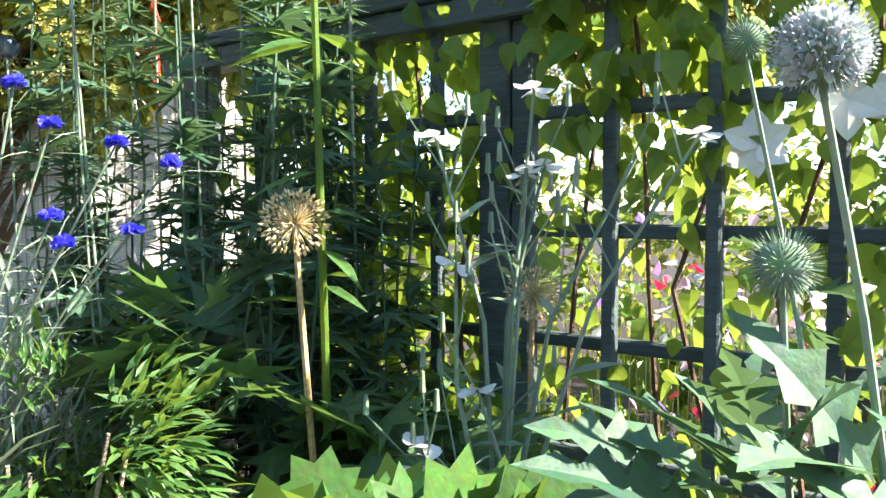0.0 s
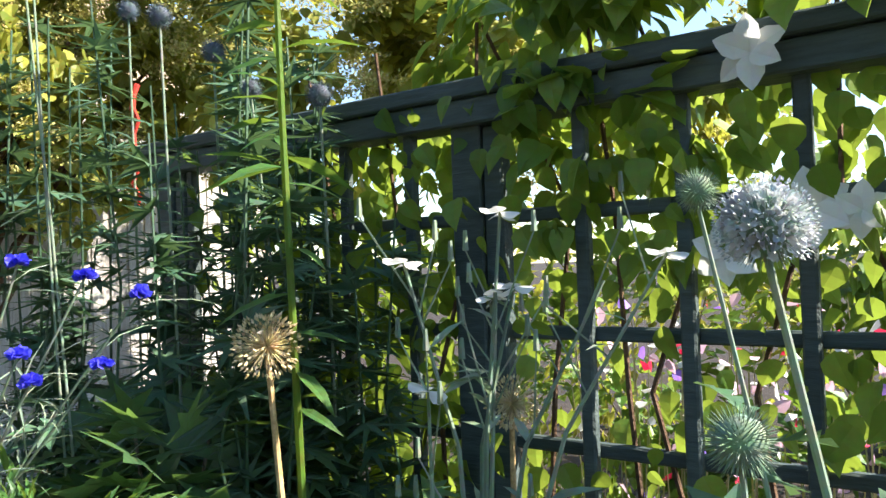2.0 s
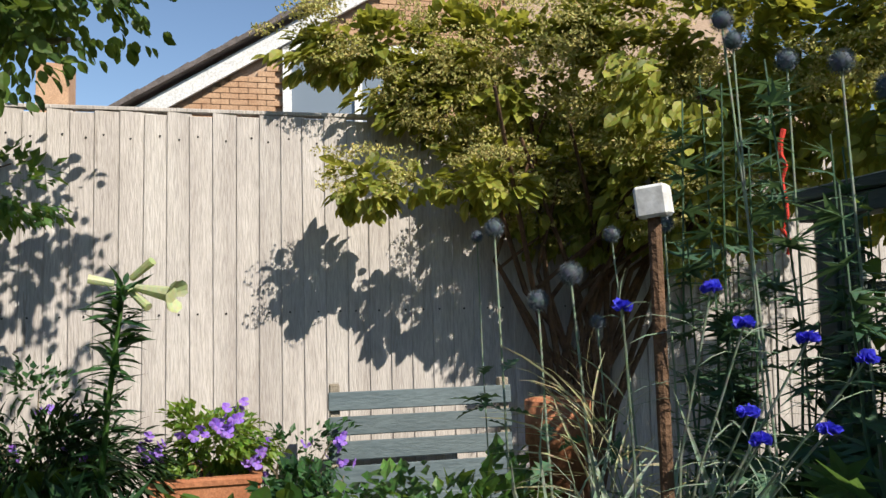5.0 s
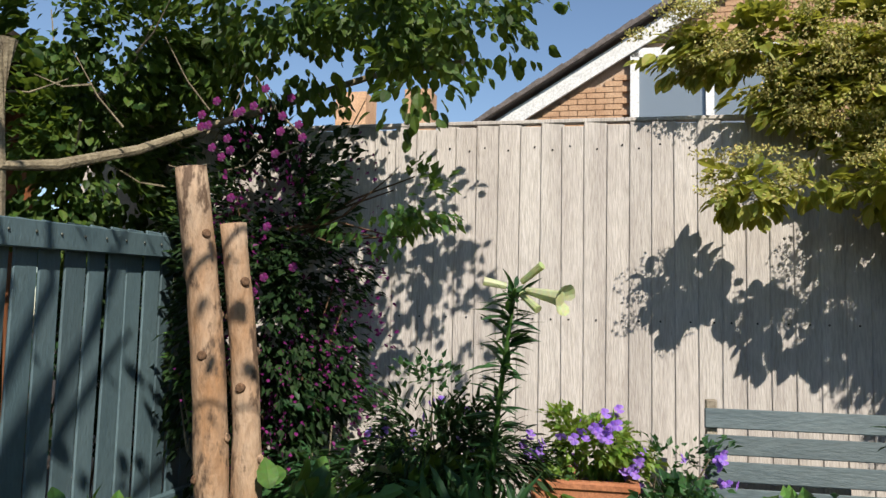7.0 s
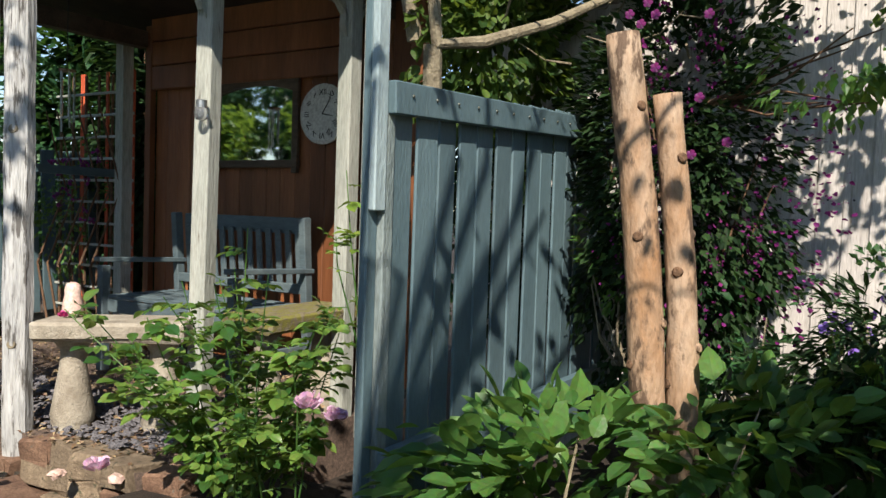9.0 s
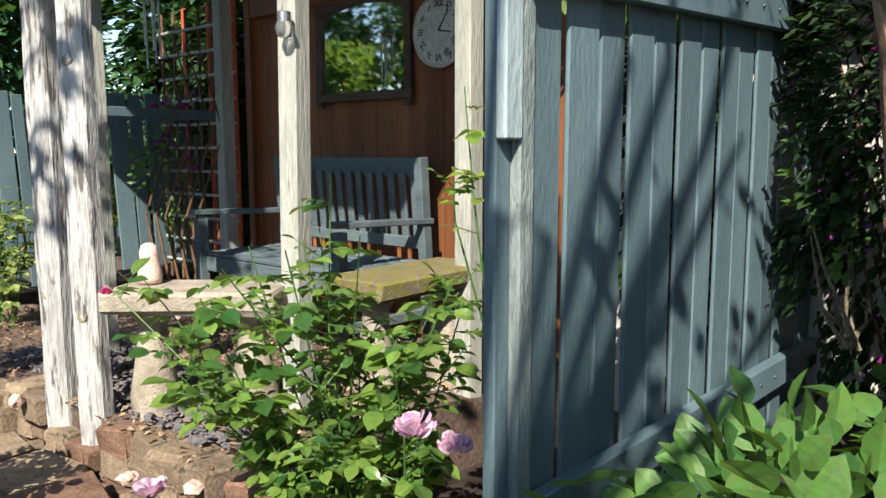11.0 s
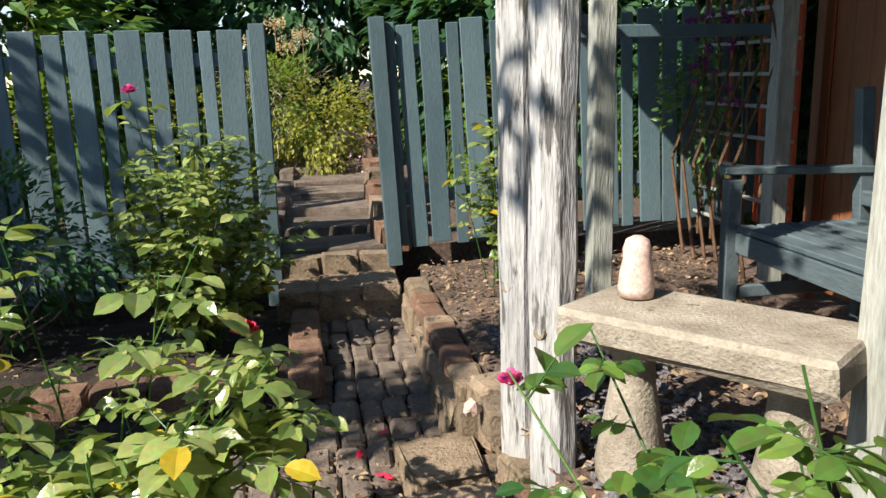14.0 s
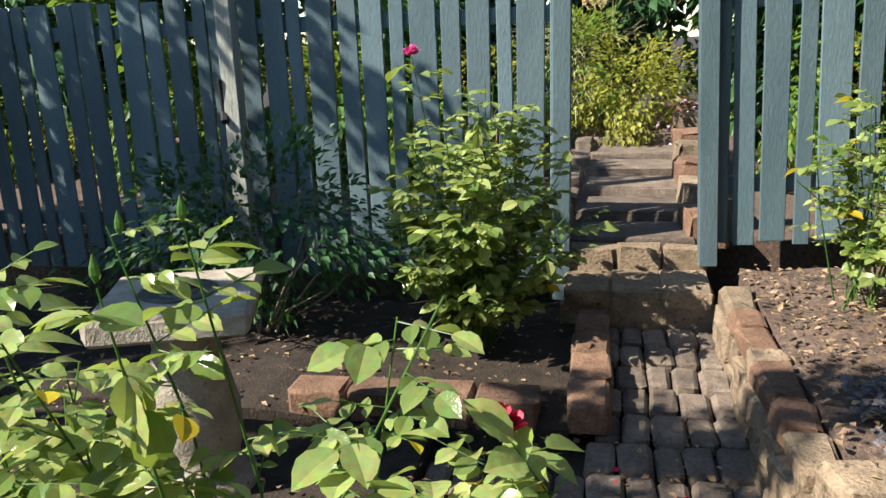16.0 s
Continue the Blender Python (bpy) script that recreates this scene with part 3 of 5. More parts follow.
def bracket(x, y, turn):
    geo = Geo()
    pts = [(0.02 + 0.26 * math.cos(a), 0, -0.32 + 0.30 * math.sin(a)) for a in np.linspace(0.0, 1.57, 9)]
    v, f = [], []
    for i, (px, _, pz) in enumerate(pts):
        for dy in (-0.02, 0.02):
            v += [(0.28 - px, dy, pz), (0.28 - px + 0.05 + 0.02 * math.sin(i * 1.6), dy, pz + 0.09)]
    for i in range(len(pts) - 1):
        o = 4 * i
        f += [(o, o + 1, o + 5, o + 4), (o + 2, o + 6, o + 7, o + 3), (o, o + 4, o + 6, o + 2), (o + 1, o + 3, o + 7, o + 5)]
    geo.add(v, f)
    ob = part("bracket", geo, GREY_POST, arbour, "curved fretted bracket")
    ob.matrix_basis = pose(x, y, 2.55, 0, 0, turn)


POST_FRONT, POST_MID, POST_RIGHT = (-2.14, -4.48), (-2.69, -3.87), (-3.42, -3.6)
geo = Geo()
ang = np.linspace(0, 2 * np.pi, 8, endpoint=False) + 0.39
zs = np.linspace(0.2, 2.62, 14)
v = []
for i, z in enumerate(zs):
    r = 0.068 + 0.003 * math.sin(i * 1.9)
    v += [(-0.0 + r * math.cos(a) + 0.006 * math.sin(z * 2.3), r * math.sin(a), z) for a in ang]
geo.add(v, [(i * 8 + j, i * 8 + (j + 1) % 8, (i + 1) * 8 + (j + 1) % 8, (i + 1) * 8 + j) for i in range(13) for j in range(8)] + [tuple(range(104, 112))])
fp = part("front_post", geo, FLAKED, arbour, "weathered post with flaking white paint")
fp.matrix_basis = pose(*POST_FRONT, 0, 0, 0.4, 20)
bp2 = part("front_post", geo.mesh("front_post"), FLAKED, arbour, "weathered post with flaking white paint")
bp2.matrix_basis = pose(-2.12, -4.76, 0, 0, 0.6, 60)
for px, py, z in ((-2.08, -4.44, 1.72), (-2.08, -4.44, 0.74), (-2.06, -4.72, 0.8)):
    kn = part("knot", Geo().lathe([(0.0, 0.0), (0.02, 0.003), (0.024, -0.01)][::-1], sides=12), STEM_BARK, arbour, "dark knot in the post")
    kn.matrix_basis = pose(px, py, z, 0, 80, 30)
block("post", (0.088, 0.088, 2.4), (*POST_MID, 1.42), GREY_POST, arbour, (0, -1.0, 12))
block("post", (0.09, 0.09, 2.4), (*POST_RIGHT, 1.42), GREY_POST, arbour)
block("post", (0.08, 0.05, 2.3), (-3.2, -3.28, 1.42), GREY_POST, arbour, (0, 0, 10))
block("post", (0.09, 0.09, 2.3), (-3.81, -6.07, 1.5), GREY_POST, arbour)
block("post", (0.085, 0.085, 2.3), (-2.61, -5.38, 1.45), GREY_POST, arbour)
bracket(POST_MID[0], POST_MID[1], 180)
bracket(POST_MID[0], POST_MID[1], 0)
bracket(POST_RIGHT[0], POST_RIGHT[1], 0)
bracket(POST_RIGHT[0], POST_RIGHT[1], 180)
block("cross_rail", (1.25, 0.05, 0.06), (-3.2, -6.15, 1.62), SLATE_BLUE, arbour, (0, 0, 6))
screen = thing("trellis_screen", "narrow wooden trellis against orange-red boards", "trellis")
for i in range(6):
    block("upright", (0.02, 0.02, 2.0), (-3.92, -6.2 - 0.17 * i, 1.4), VINE_BARK, screen)
for i in range(11):
    block("rung", (0.02, 1.0, 0.02), (-3.9, -6.58, 0.55 + 0.17 * i), GREY_POST, screen)
for i, (y, w) in enumerate([(-6.05, 0.03), (-6.3, 0.05), (-6.62, 0.03), (-6.95, 0.05)]):
    block("backing_board", (0.02, w, 1.9), (-4.05, y, 1.5), ORANGE_CLOTH, screen)
ivy = thing("climbing_rose_screen", "thin climbing rose on the dark trellis", "climber")
p, d = cloud((-3.7, -6.6, 1.45), (0.25, 0.5, 0.6), 500, 10)
part("foliage", Geo().leaves(OVATE2, p, d, unit(500), RNG.uniform(0.03, 0.06, 500)), L_MID, ivy)
p, d = cloud((-3.6, -6.5, 1.4), (0.2, 0.45, 0.4), 26, 6)
for q in range(26):
    part("flower", Geo().leaves(PETAL, np.repeat(p[q:q + 1], 5, 0), unit(5), unit(5), 0.035), P_PURPLE, ivy)
geo = Geo()
for i in range(6):
    y0 = -6.2 - 0.14 * i
    part("stem", Geo().tube([(-3.75, y0, 0.3), (-3.7, y0 - 0.1, 0.9), (-3.78, y0 + 0.15, 1.5), (-3.7, y0, 2.1)], 0.012, 0.006, 5), VINE_BARK, ivy)

# mirror, clock, lamp ball, chime
mir = thing("wall_mirror", "arched mirror in a plain dark wooden frame on the boards", "mirror")
MX = -3.895
W, Z0, Z1 = 0.70, 1.70, 2.16
arch = [(-W / 2, Z0), (W / 2, Z0), (W / 2, Z1)] + [(W / 2 - W * i / 8, Z1 + 0.05 * math.sin(math.pi * i / 8)) for i in range(1, 8)] + [(-W / 2, Z1)]
part("glass", Geo().add([(MX, -4.79 + a, b) for a, b in arch], [tuple(range(len(arch)))]), mirror_mat, mir)
block("frame_side", (0.03, 0.05, 0.62), (MX + 0.004, -4.79 - W / 2 - 0.02, 1.94), DARK_FRAME, mir)
block("frame_side", (0.03, 0.05, 0.62), (MX + 0.004, -4.79 + W / 2 + 0.02, 1.94), DARK_FRAME, mir)
block("frame_bottom", (0.035, W + 0.1, 0.05), (MX + 0.004, -4.79, Z0 - 0.01), DARK_FRAME, mir)
geo = Geo()
v, f = [], []
for i in range(9):
    a = -W / 2 + W * i / 8
    z = Z1 + 0.05 * math.sin(math.pi * i / 8)
    v += [(MX - 0.01, -4.79 + a, z), (MX + 0.02, -4.79 + a, z), (MX + 0.02, -4.79 + a, 2.27), (MX - 0.01, -4.79 + a, 2.27)]
for i in range(8):
    o = 4 * i
    f += [(o + 1, o + 5, o + 6, o + 2), (o, o + 4, o + 5, o + 1), (o + 3, o + 2, o + 6, o + 7)]
part("frame_top", geo.add(v, f), DARK_FRAME, mir)
clock = thing("wall_clock", "round pale wall clock with roman numerals", "clock", at=(-3.90, -4.19, 2.0, 0, 90, 0))
part("dial", Geo().lathe([(0.19, 0.0), (0.19, 0.015), (0.175, 0.02), (0.17, 0.016)], sides=40), DIAL, clock)
for i, num in enumerate(("XII", "I", "II", "III", "IV", "V", "VI", "VII", "VIII", "IX", "X", "XI")):
    cu = bpy.data.curves.new("numeral", "FONT")
    cu.body, cu.size, cu.align_x, cu.align_y, cu.extrude = num, 0.052, "CENTER", "CENTER", 0.001
    a = -i * math.pi / 6
    ob = new("numeral", cu)
    cu.materials.append(BLACK)
    ob.parent = clock
    ob.matrix_basis = Matrix.Translation((-0.135 * math.cos(a), 0.135 * -math.sin(-a) * -1 * -1, 0.019)) @ pose(0, 0, 0, 0, 0, 90) @ pose(0, 0, 0, 0, 0, math.degrees(a))
for ln, deg in ((0.12, 35), (0.085, 100)):
    hd = part("clock_hand", Geo().tube([(0, 0, 0.022), (-ln * math.cos(radians(deg)), ln * math.sin(radians(deg)), 0.022)], 0.004, 0.002, 4), BLACK, clock)
ball = thing("glass_ball_light", "small glass ball light with a metal cap", "garden light")
bx, by = POST_MID[0] + 0.075, POST_MID[1] + 0.05
part("globe", Geo().lathe([(0.004, -0.035), (0.024, -0.028), (0.035, 0.0), (0.026, 0.026), (0.01, 0.034)], (bx, by, 1.83), 16), ball_mat, ball, smooth=True)
part("cap", Geo().lathe([(0.026, 0.024), (0.026, 0.06), (0.02, 0.064)], (bx, by, 1.83), 14), STEEL, ball)
chime = thing("wind_chime", "dark hanging wind chime with thin tubes", "wind chime")
part("top", Geo().lathe([(0.05, 0), (0.05, 0.012)], (-3.0, -5.5, 2.2), 14), BARK, chime)
for i in range(5):
    a = i * 1.257
    part("tube", Geo().tube([(-3.0 + 0.04 * math.cos(a), -5.5 + 0.04 * math.sin(a), 2.2), (-3.0 + 0.04 * math.cos(a), -5.5 + 0.04 * math.sin(a), 1.95 - 0.03 * i)], 0.006), STEEL, chime)
part("cord", Geo().tube([(-3.0, -5.5, 2.2), (-3.0, -5.5, 2.85)], 0.003, sides=4), BLACK, chime)

# wooden bench in the arbour
wb = thing("garden_bench", "blue-grey slatted wooden garden bench against the boards", "bench", at=(0, 0, 0.05))
for y in (-5.28, -4.12):
    block("back_leg", (0.06, 0.05, 1.0), (-3.70, y, 0.80), BENCH_BLUE, wb, (0, 4, 0))
    block("front_leg", (0.06, 0.055, 0.66), (-3.12, y, 0.63), BENCH_BLUE, wb)
    block("armrest", (0.66, 0.07, 0.03), (-3.40, y, 0.985), BENCH_BLUE, wb, (0, -2, 0))
    block("stretcher", (0.55, 0.03, 0.05), (-3.42, y, 0.5), BENCH_BLUE, wb)
block("top_rail", (0.035, 1.12, 0.1), (-3.735, -4.7, 1.245), BENCH_BLUE, wb)
block("lower_back_rail", (0.035, 1.12, 0.06), (-3.69, -4.7, 0.86), BENCH_BLUE, wb)
for i in range(13):
    block("back_slat", (0.018, 0.045, 0.36), (-3.71, -5.2 + 0.0835 * i, 1.04), BENCH_BLUE, wb, (0, 5, 0))
for i in range(6):
    block("seat_slat", (0.075, 1.14, 0.022), (-3.17 - 0.092 * i, -4.7, 0.765), BENCH_BLUE, wb)
block("front_apron", (0.03, 1.1, 0.08), (-3.14, -4.7, 0.71), BENCH_BLUE, wb)


def stone_bench(label, a, b, z, material):
    """A slab on two baluster legs between the points a and b."""
    ax, ay, bx_, by_ = *a, *b
    ln = math.hypot(bx_ - ax, by_ - ay)
    turn = math.degrees(math.atan2(by_ - ay, bx_ - ax))
    t = thing("stone_bench", label, "stone bench", "stone benches", at=((ax + bx_) / 2, (ay + by_) / 2, 0, 0, 0, turn))
    rough_block("slab", (ln, 0.34, 0.085), (0, 0, z - 0.045), material, t, 1, jitter=0.1)
    for s in (-1, 1):
        h = z - 0.085 - 0.27
        prof = [(0.10, 0.0), (0.10, 0.04), (0.065, 0.06), (0.095, 0.2), (0.098, 0.28), (0.06, 0.72), (0.055, 0.86), (0.085, 0.95), (0.095, 1.0)]
        part("baluster_leg", Geo().lathe([(r, 0.27 + zz * h) for r, zz in prof], (s * ln * 0.3, 0, 0), 18), STONE, t, smooth=True)
    return t


stone_bench("pale cast-stone bench on baluster legs beside the post", (-2.21, -4.40), (-2.62, -3.86), 0.86, STONE)
stone_bench("moss-covered cast-stone bench by the arbour", (-2.83, -3.73), (-3.55, -3.73), 0.88, MOSSY)
orn = thing("clay_ornament", "rounded pale pink clay ornament on the stone bench", "ornament")
part("body", Geo().lathe([(0.045, 0.86), (0.048, 0.885), (0.043, 0.93), (0.036, 0.96), (0.037, 0.985), (0.03, 1.01), (0.012, 1.02)], (-2.31, -4.33, 0), 18), PINK_CLAY, orn, smooth=True)
for i, (x, y) in enumerate([(-1.95, -3.86), (-2.05, -3.62), (-1.98, -4.9), (-3.3, -5.9)]):
    st = rough_block("pebble", (0.065, 0.05, 0.04), (x, y, 0.3 if i < 2 else 0.33), PINK_CLAY, None, i, (0, 0, 30 * i), 0.22)
    tagged(st, "rounded pale stone lying by the terrace edge", "stone", "loose stones")

# ---- sundial ----
sd = thing("sundial", "bronze sundial on a stone slab and vase pedestal", "sundial", at=(-0.17, -5.25, 0, 0, 0, 20))
rough_block("slab", (0.47, 0.47, 0.075), (0, 0, 0.685), STONE, sd, 2, jitter=0.1)
part("pedestal", Geo().lathe([(0.18, 0.03), (0.18, 0.1), (0.12, 0.12), (0.15, 0.25), (0.15, 0.34), (0.10, 0.56), (0.13, 0.65)], sides=20), STONE, sd, smooth=True)
part("dial", Geo().lathe([(0.12, 0.722), (0.12, 0.732), (0.108, 0.735), (0.1, 0.73), (0.07, 0.73), (0.065, 0.735)], sides=32), BRONZE, sd)
part("gnomon", Geo().add([(-0.06, -0.004, 0.735), (0.07, -0.004, 0.735), (0.07, -0.004, 0.83), (-0.06, 0.004, 0.735), (0.07, 0.004, 0.735), (0.07, 0.004, 0.83)], [(0, 1, 2), (3, 5, 4), (0, 3, 4, 1), (1, 4, 5, 2), (0, 2, 5, 3)]), BRONZE, sd)

# ---- logs ----


def log(label, foot, top, r0, r1):
    t = thing("standing_log", label, "log", "standing logs")
    pts = [np.array(foot) + (np.array(top) - np.array(foot)) * s + np.array((0.012 * math.sin(7 * s), 0.02 * math.sin(4 * s), 0)) for s in np.linspace(0, 1, 16)]
    part("trunk", Geo().tube(pts, r0, r1, 18, 0.05), BARK, t, smooth=True)
    for k in range(9):
        s, a = 0.12 + 0.09 * k, 2.4 * k + 10 * r0
        c = np.array(foot) + (np.array(top) - np.array(foot)) * s + np.array((0.012 * math.sin(7 * s), 0.02 * math.sin(4 * s), 0))
        rr = r0 + (r1 - r0) * s
        d = Vector((math.cos(a), math.sin(a), 0.25))
        stub = part("knot", Geo().lathe([(0.021, 0.0), (0.018, 0.009), (0.011, 0.014), (0.004, 0.010)], sides=9), VINE_BARK if k % 3 else BARK, t, "cut branch stub", smooth=True)
        stub.matrix_basis = Matrix.Translation(Vector(c) + d * rr * 0.93) @ d.to_track_quat("Z", "Y").to_matrix().to_4x4()


log("tall peeling log standing upright by the fence", (-2.95, -1.745, 0.35), (-2.87, -1.875, 2.07), 0.068, 0.06)
log("shorter peeling log leaning on its neighbour", (-3.0, -1.64, 0.35), (-2.96, -1.73, 1.86), 0.062, 0.05)

# ---- pale slatted bench at the fence ----
sb = thing("slatted_bench", "weathered blue-grey slatted bench below the pale fence", "bench")
for y in (0.14, 0.92):
    block("side_frame", (0.05, 0.045, 0.85), (-3.62, y, 0.77), STONE, sb)
    block("seat_bearer", (0.45, 0.045, 0.06), (-3.42, y, 0.72), STONE, sb)
    block("front_leg", (0.05, 0.045, 0.33), (-3.24, y, 0.56), STONE, sb)
for i in range(4):
    block("back_slat", (0.022, 0.84, 0.082), (-3.59, 0.53, 1.12 - 0.108 * i), BENCH_BLUE, sb, (0, -6, 0))
for i in range(4):
    block("seat_slat", (0.09, 0.84, 0.022), (-3.56 + 0.105 * i, 0.53, 0.755), BENCH_BLUE, sb)

# ---- pots ----


def pot(label, x, y, z, r, h):
    t = thing("plant_pot", label, "plant pot", "terracotta pots", at=(x, y, z))
    part("body", Geo().lathe([(r * 0.68, 0.0), (r * 0.92, h * 0.82), (r, h * 0.83), (r, h), (r * 0.9, h), (r * 0.86, h * 0.85)], sides=24), TERRACOTTA, t, smooth=True)
    part("compost", Geo().lathe([(r * 0.84, h * 0.8), (r * 0.8, h * 0.88)], sides=16), SOIL, t)
    return t


trough = thing("planter_trough", "square terracotta trough of violet bellflowers on a timber stand", "planter")
for dx, dy, sx, sy in ((0.16, 0, 0.03, 0.4), (-0.16, 0, 0.03, 0.4), (0, 0.185, 0.29, 0.03), (0, -0.185, 0.29, 0.03)):
    block("side", (sx, sy, 0.19), (-3.38 + dx, -0.38 + dy, 0.785), TERRACOTTA, trough, bevel=0.008)
    block("rim", (sx + 0.02, sy + 0.02, 0.035), (-3.38 + dx, -0.38 + dy, 0.882), TERRACOTTA, trough, bevel=0.008)
block("compost", (0.29, 0.34, 0.15), (-3.38, -0.38, 0.79), SOIL, trough)
stand = thing("planter_stand", "rough dark timber stand under the trough", "stand")
for i in range(3):
    block("plank", (0.3, 0.11, 0.035), (-3.38, -0.5 + 0.12 * i, 0.67), STEM_BARK, stand)
for dy in (-0.15, 0.15):
    block("bearer", (0.28, 0.07, 0.28), (-3.38, -0.38 + dy, 0.51), STEM_BARK, stand)
pot("terracotta pot of lilies below the fence", -3.0, -0.72, 0.5, 0.17, 0.3)
pot("terracotta pot with a tall rim beside the bench", -2.45, 0.75, 0.42, 0.105, 0.8)

# ---- stake with a white cube, cord ----
cube = thing("white_cube_on_stake", "white block on a rough wooden garden stake", "stake")
block("block", (0.055, 0.055, 0.055), (-1.29, 0.50, 1.685), WHITE, cube, (4, -5, 50), 0.005)
part("stake", Geo().tube([(-1.28, 0.51, 0.28), (-1.295, 0.505, 1.1), (-1.29, 0.50, 1.66)], 0.014, 0.011, 8, 0.08), VINE_BARK, cube)
cord = thing("red_cord", "bright red cord hanging from the trellis beam", "cord")
part("cord", Geo().tube([(-2.235 + 0.008 * math.sin(3 * i), 1.455 + 0.01 * math.cos(2 * i), 2.06 - 0.04 * i) for i in range(11)], 0.009, 0.006, 6, 0.3), RED_CORD, cord)

# ---- plants ----


def stem_leaves(geo, shape, pts, n, size, spread=1.0, droop=0.2):
    """Leaves set along a stem."""
    pts = np.asarray(pts, float)
    s = RNG.random(n) * (len(pts) - 1.001)
    i = s.astype(int)
    p = pts[i] + (pts[i + 1] - pts[i]) * (s - i)[:, None]
    d = unit(n) * spread
    d[:, 2] = np.abs(d[:, 2]) * 0.5 - droop
    geo.leaves(shape, p, d, np.array([0, 0, 1.0]) + 0.5 * unit(n), size * RNG.uniform(0.6, 1.1, n))


def bush(name, label, category, centre, radii, n, shape, size, material, clumps=18, tight=0.33, stems=8, stem_mat=None, flat=0.6, foot=None, group=""):
    """A shrub: stems from the foot, and leaves in clumps on them."""
    t = thing(name, label, category, group)
    p, d = cloud(centre, radii, n, clumps, tight)
    up = np.array([0, 0, 1.0]) + flat * unit(n)
    d[:, 2] -= 0.25
    part("foliage", Geo().leaves(shape, p, d, up, size * RNG.uniform(0.55, 1.15, n)), material, t)
    if stems:
        geo = Geo()
        fx = np.array(foot if foot is not None else (centre[0], centre[1], centre[2] - radii[2] * 1.1))
        for i in range(stems):
            tip = np.array(centre) + unit(1)[0] * np.array(radii) * 0.75
            mid = (fx + tip) / 2 + unit(1)[0] * 0.06
            geo.tube([fx + unit(1)[0] * (0.05, 0.05, 0), mid, tip], 0.008, 0.003, 5)
        part("stem_growth", geo, stem_mat or STEM_BARK, t)
    return t


def globe_thistle(label, head, foot, r, material, open_mat=None, leaves=10):
    """A round spiky head on a felted stalk with cut leaves."""
    t = thing("globe_thistle", label, "globe thistle", "globe thistles")
    h, f = np.array(head, float), np.array(foot, float)
    n = 420
    k = np.arange(n) + 0.5
    ph, th = np.arccos(1 - 2 * k / n), np.pi * (1 + 5**0.5) * k
    d = np.stack([np.sin(ph) * np.cos(th), np.sin(ph) * np.sin(th), np.cos(ph)], 1)
    head_ob = part("flower_head", Geo().lathe([(0.01 * r, -0.72 * r), (0.5 * r, -0.5 * r), (0.72 * r, 0), (0.5 * r, 0.5 * r), (0.01 * r, 0.72 * r)], h, 14), P_THGREEN if material is not P_SLATEB else P_SLATEB, t, smooth=True)
    if open_mat:
        top = d[:, 2] > -0.7
        geo = Geo().leaves(PETAL, h + d[top] * r * 0.72, d[top] + 0.5 * unit(top.sum()), unit(top.sum()), r * 0.3)
        geo.leaves(KNOB, h + d[top] * r * 0.6, d[top], unit(top.sum()), r * 0.55)
        part("floret_ball", geo, open_mat, head_ob, "open grey-white florets")
        d = d[~top]
    part("bristle_ball", Geo().leaves(SPIKE, h + d * r * 0.55, d + 0.1 * unit(len(d)), unit(len(d)), r * 0.5), material, head_ob)
    bend = unit(1)[0] * 0.03
    pts = [f, (f * 0.65 + h * 0.35) + bend, (f * 0.3 + h * 0.7) + bend * 0.6, h - np.array((0, 0, r * 0.6))]
    part("stalk", Geo().tube(pts, r * 0.125, r * 0.09, 7), L_GREY, t)
    if leaves:
        geo = Geo()
        stem_leaves(geo, THISTLE_LEAF, pts[:3], leaves, 0.12)
        part("foliage", geo, L_TEAL, t)
    return t


for (hx, hy, hz), fx, r, op in (((-0.135, 0.67, 1.472), (-0.06, 0.72, 0.75), 0.036, True), ((-0.155, 0.65, 1.305), (-0.09, 0.70, 0.75), 0.031, False), ((-0.23, 0.80, 1.515), (-0.10, 0.80, 0.8), 0.024, False), ((0.0, 0.9, 1.42), (-0.06, 0.80, 0.95), 0.027, False)):
    globe_thistle("silver-white globe thistle in full flower" if op else "green unopened globe thistle on a pale stalk", (hx, hy, hz), fx, r, P_THGREEN, P_THISTLE if op else None, 7)
for hx, hy, hz, r in ((-1.586, 1.267, 2.003, 0.036), (-1.43, 1.01, 2.0, 0.03), (-1.33, 0.675, 2.03, 0.024), (-1.322, 0.69, 1.99, 0.022), (-1.25, 1.1, 1.83, 0.026), (-1.1, 1.15, 1.80, 0.032), (-2.39, 0.54, 1.76, 0.035), (-2.05, 0.65, 1.6, 0.036), (-2.12, 0.58, 1.53, 0.034), (-2.0, 0.75, 1.7, 0.026), (-1.9, 0.85, 1.72, 0.03), (-2.0, 0.7, 1.47, 0.024), (-1.85, 1.2, 2.15, 0.034), (-2.45, 0.5, 1.74, 0.022)):
    globe_thistle("slate-blue globe thistle on a tall leafy stalk", (hx, hy, hz), (hx + RNG.uniform(-0.1, 0.1), hy + RNG.uniform(0, 0.12), 0.4), r, P_SLATEB, None, 12)


def allium(label, head, foot, r):
    t = thing("allium_seed_head", label, "allium", "dried alliums")
    h = np.array(head)
    d = unit(260)
    part("seed_head", Geo().leaves(KNOB, h + d * r * 0.1, d, unit(260), r * RNG.uniform(0.8, 1.0, 260)), P_FUZZ, t)
    part("stalk", Geo().tube([foot, (np.array(foot) + h) / 2 + (0.008, 0, 0), h], 0.0075, 0.005, 7), STRAW, t)


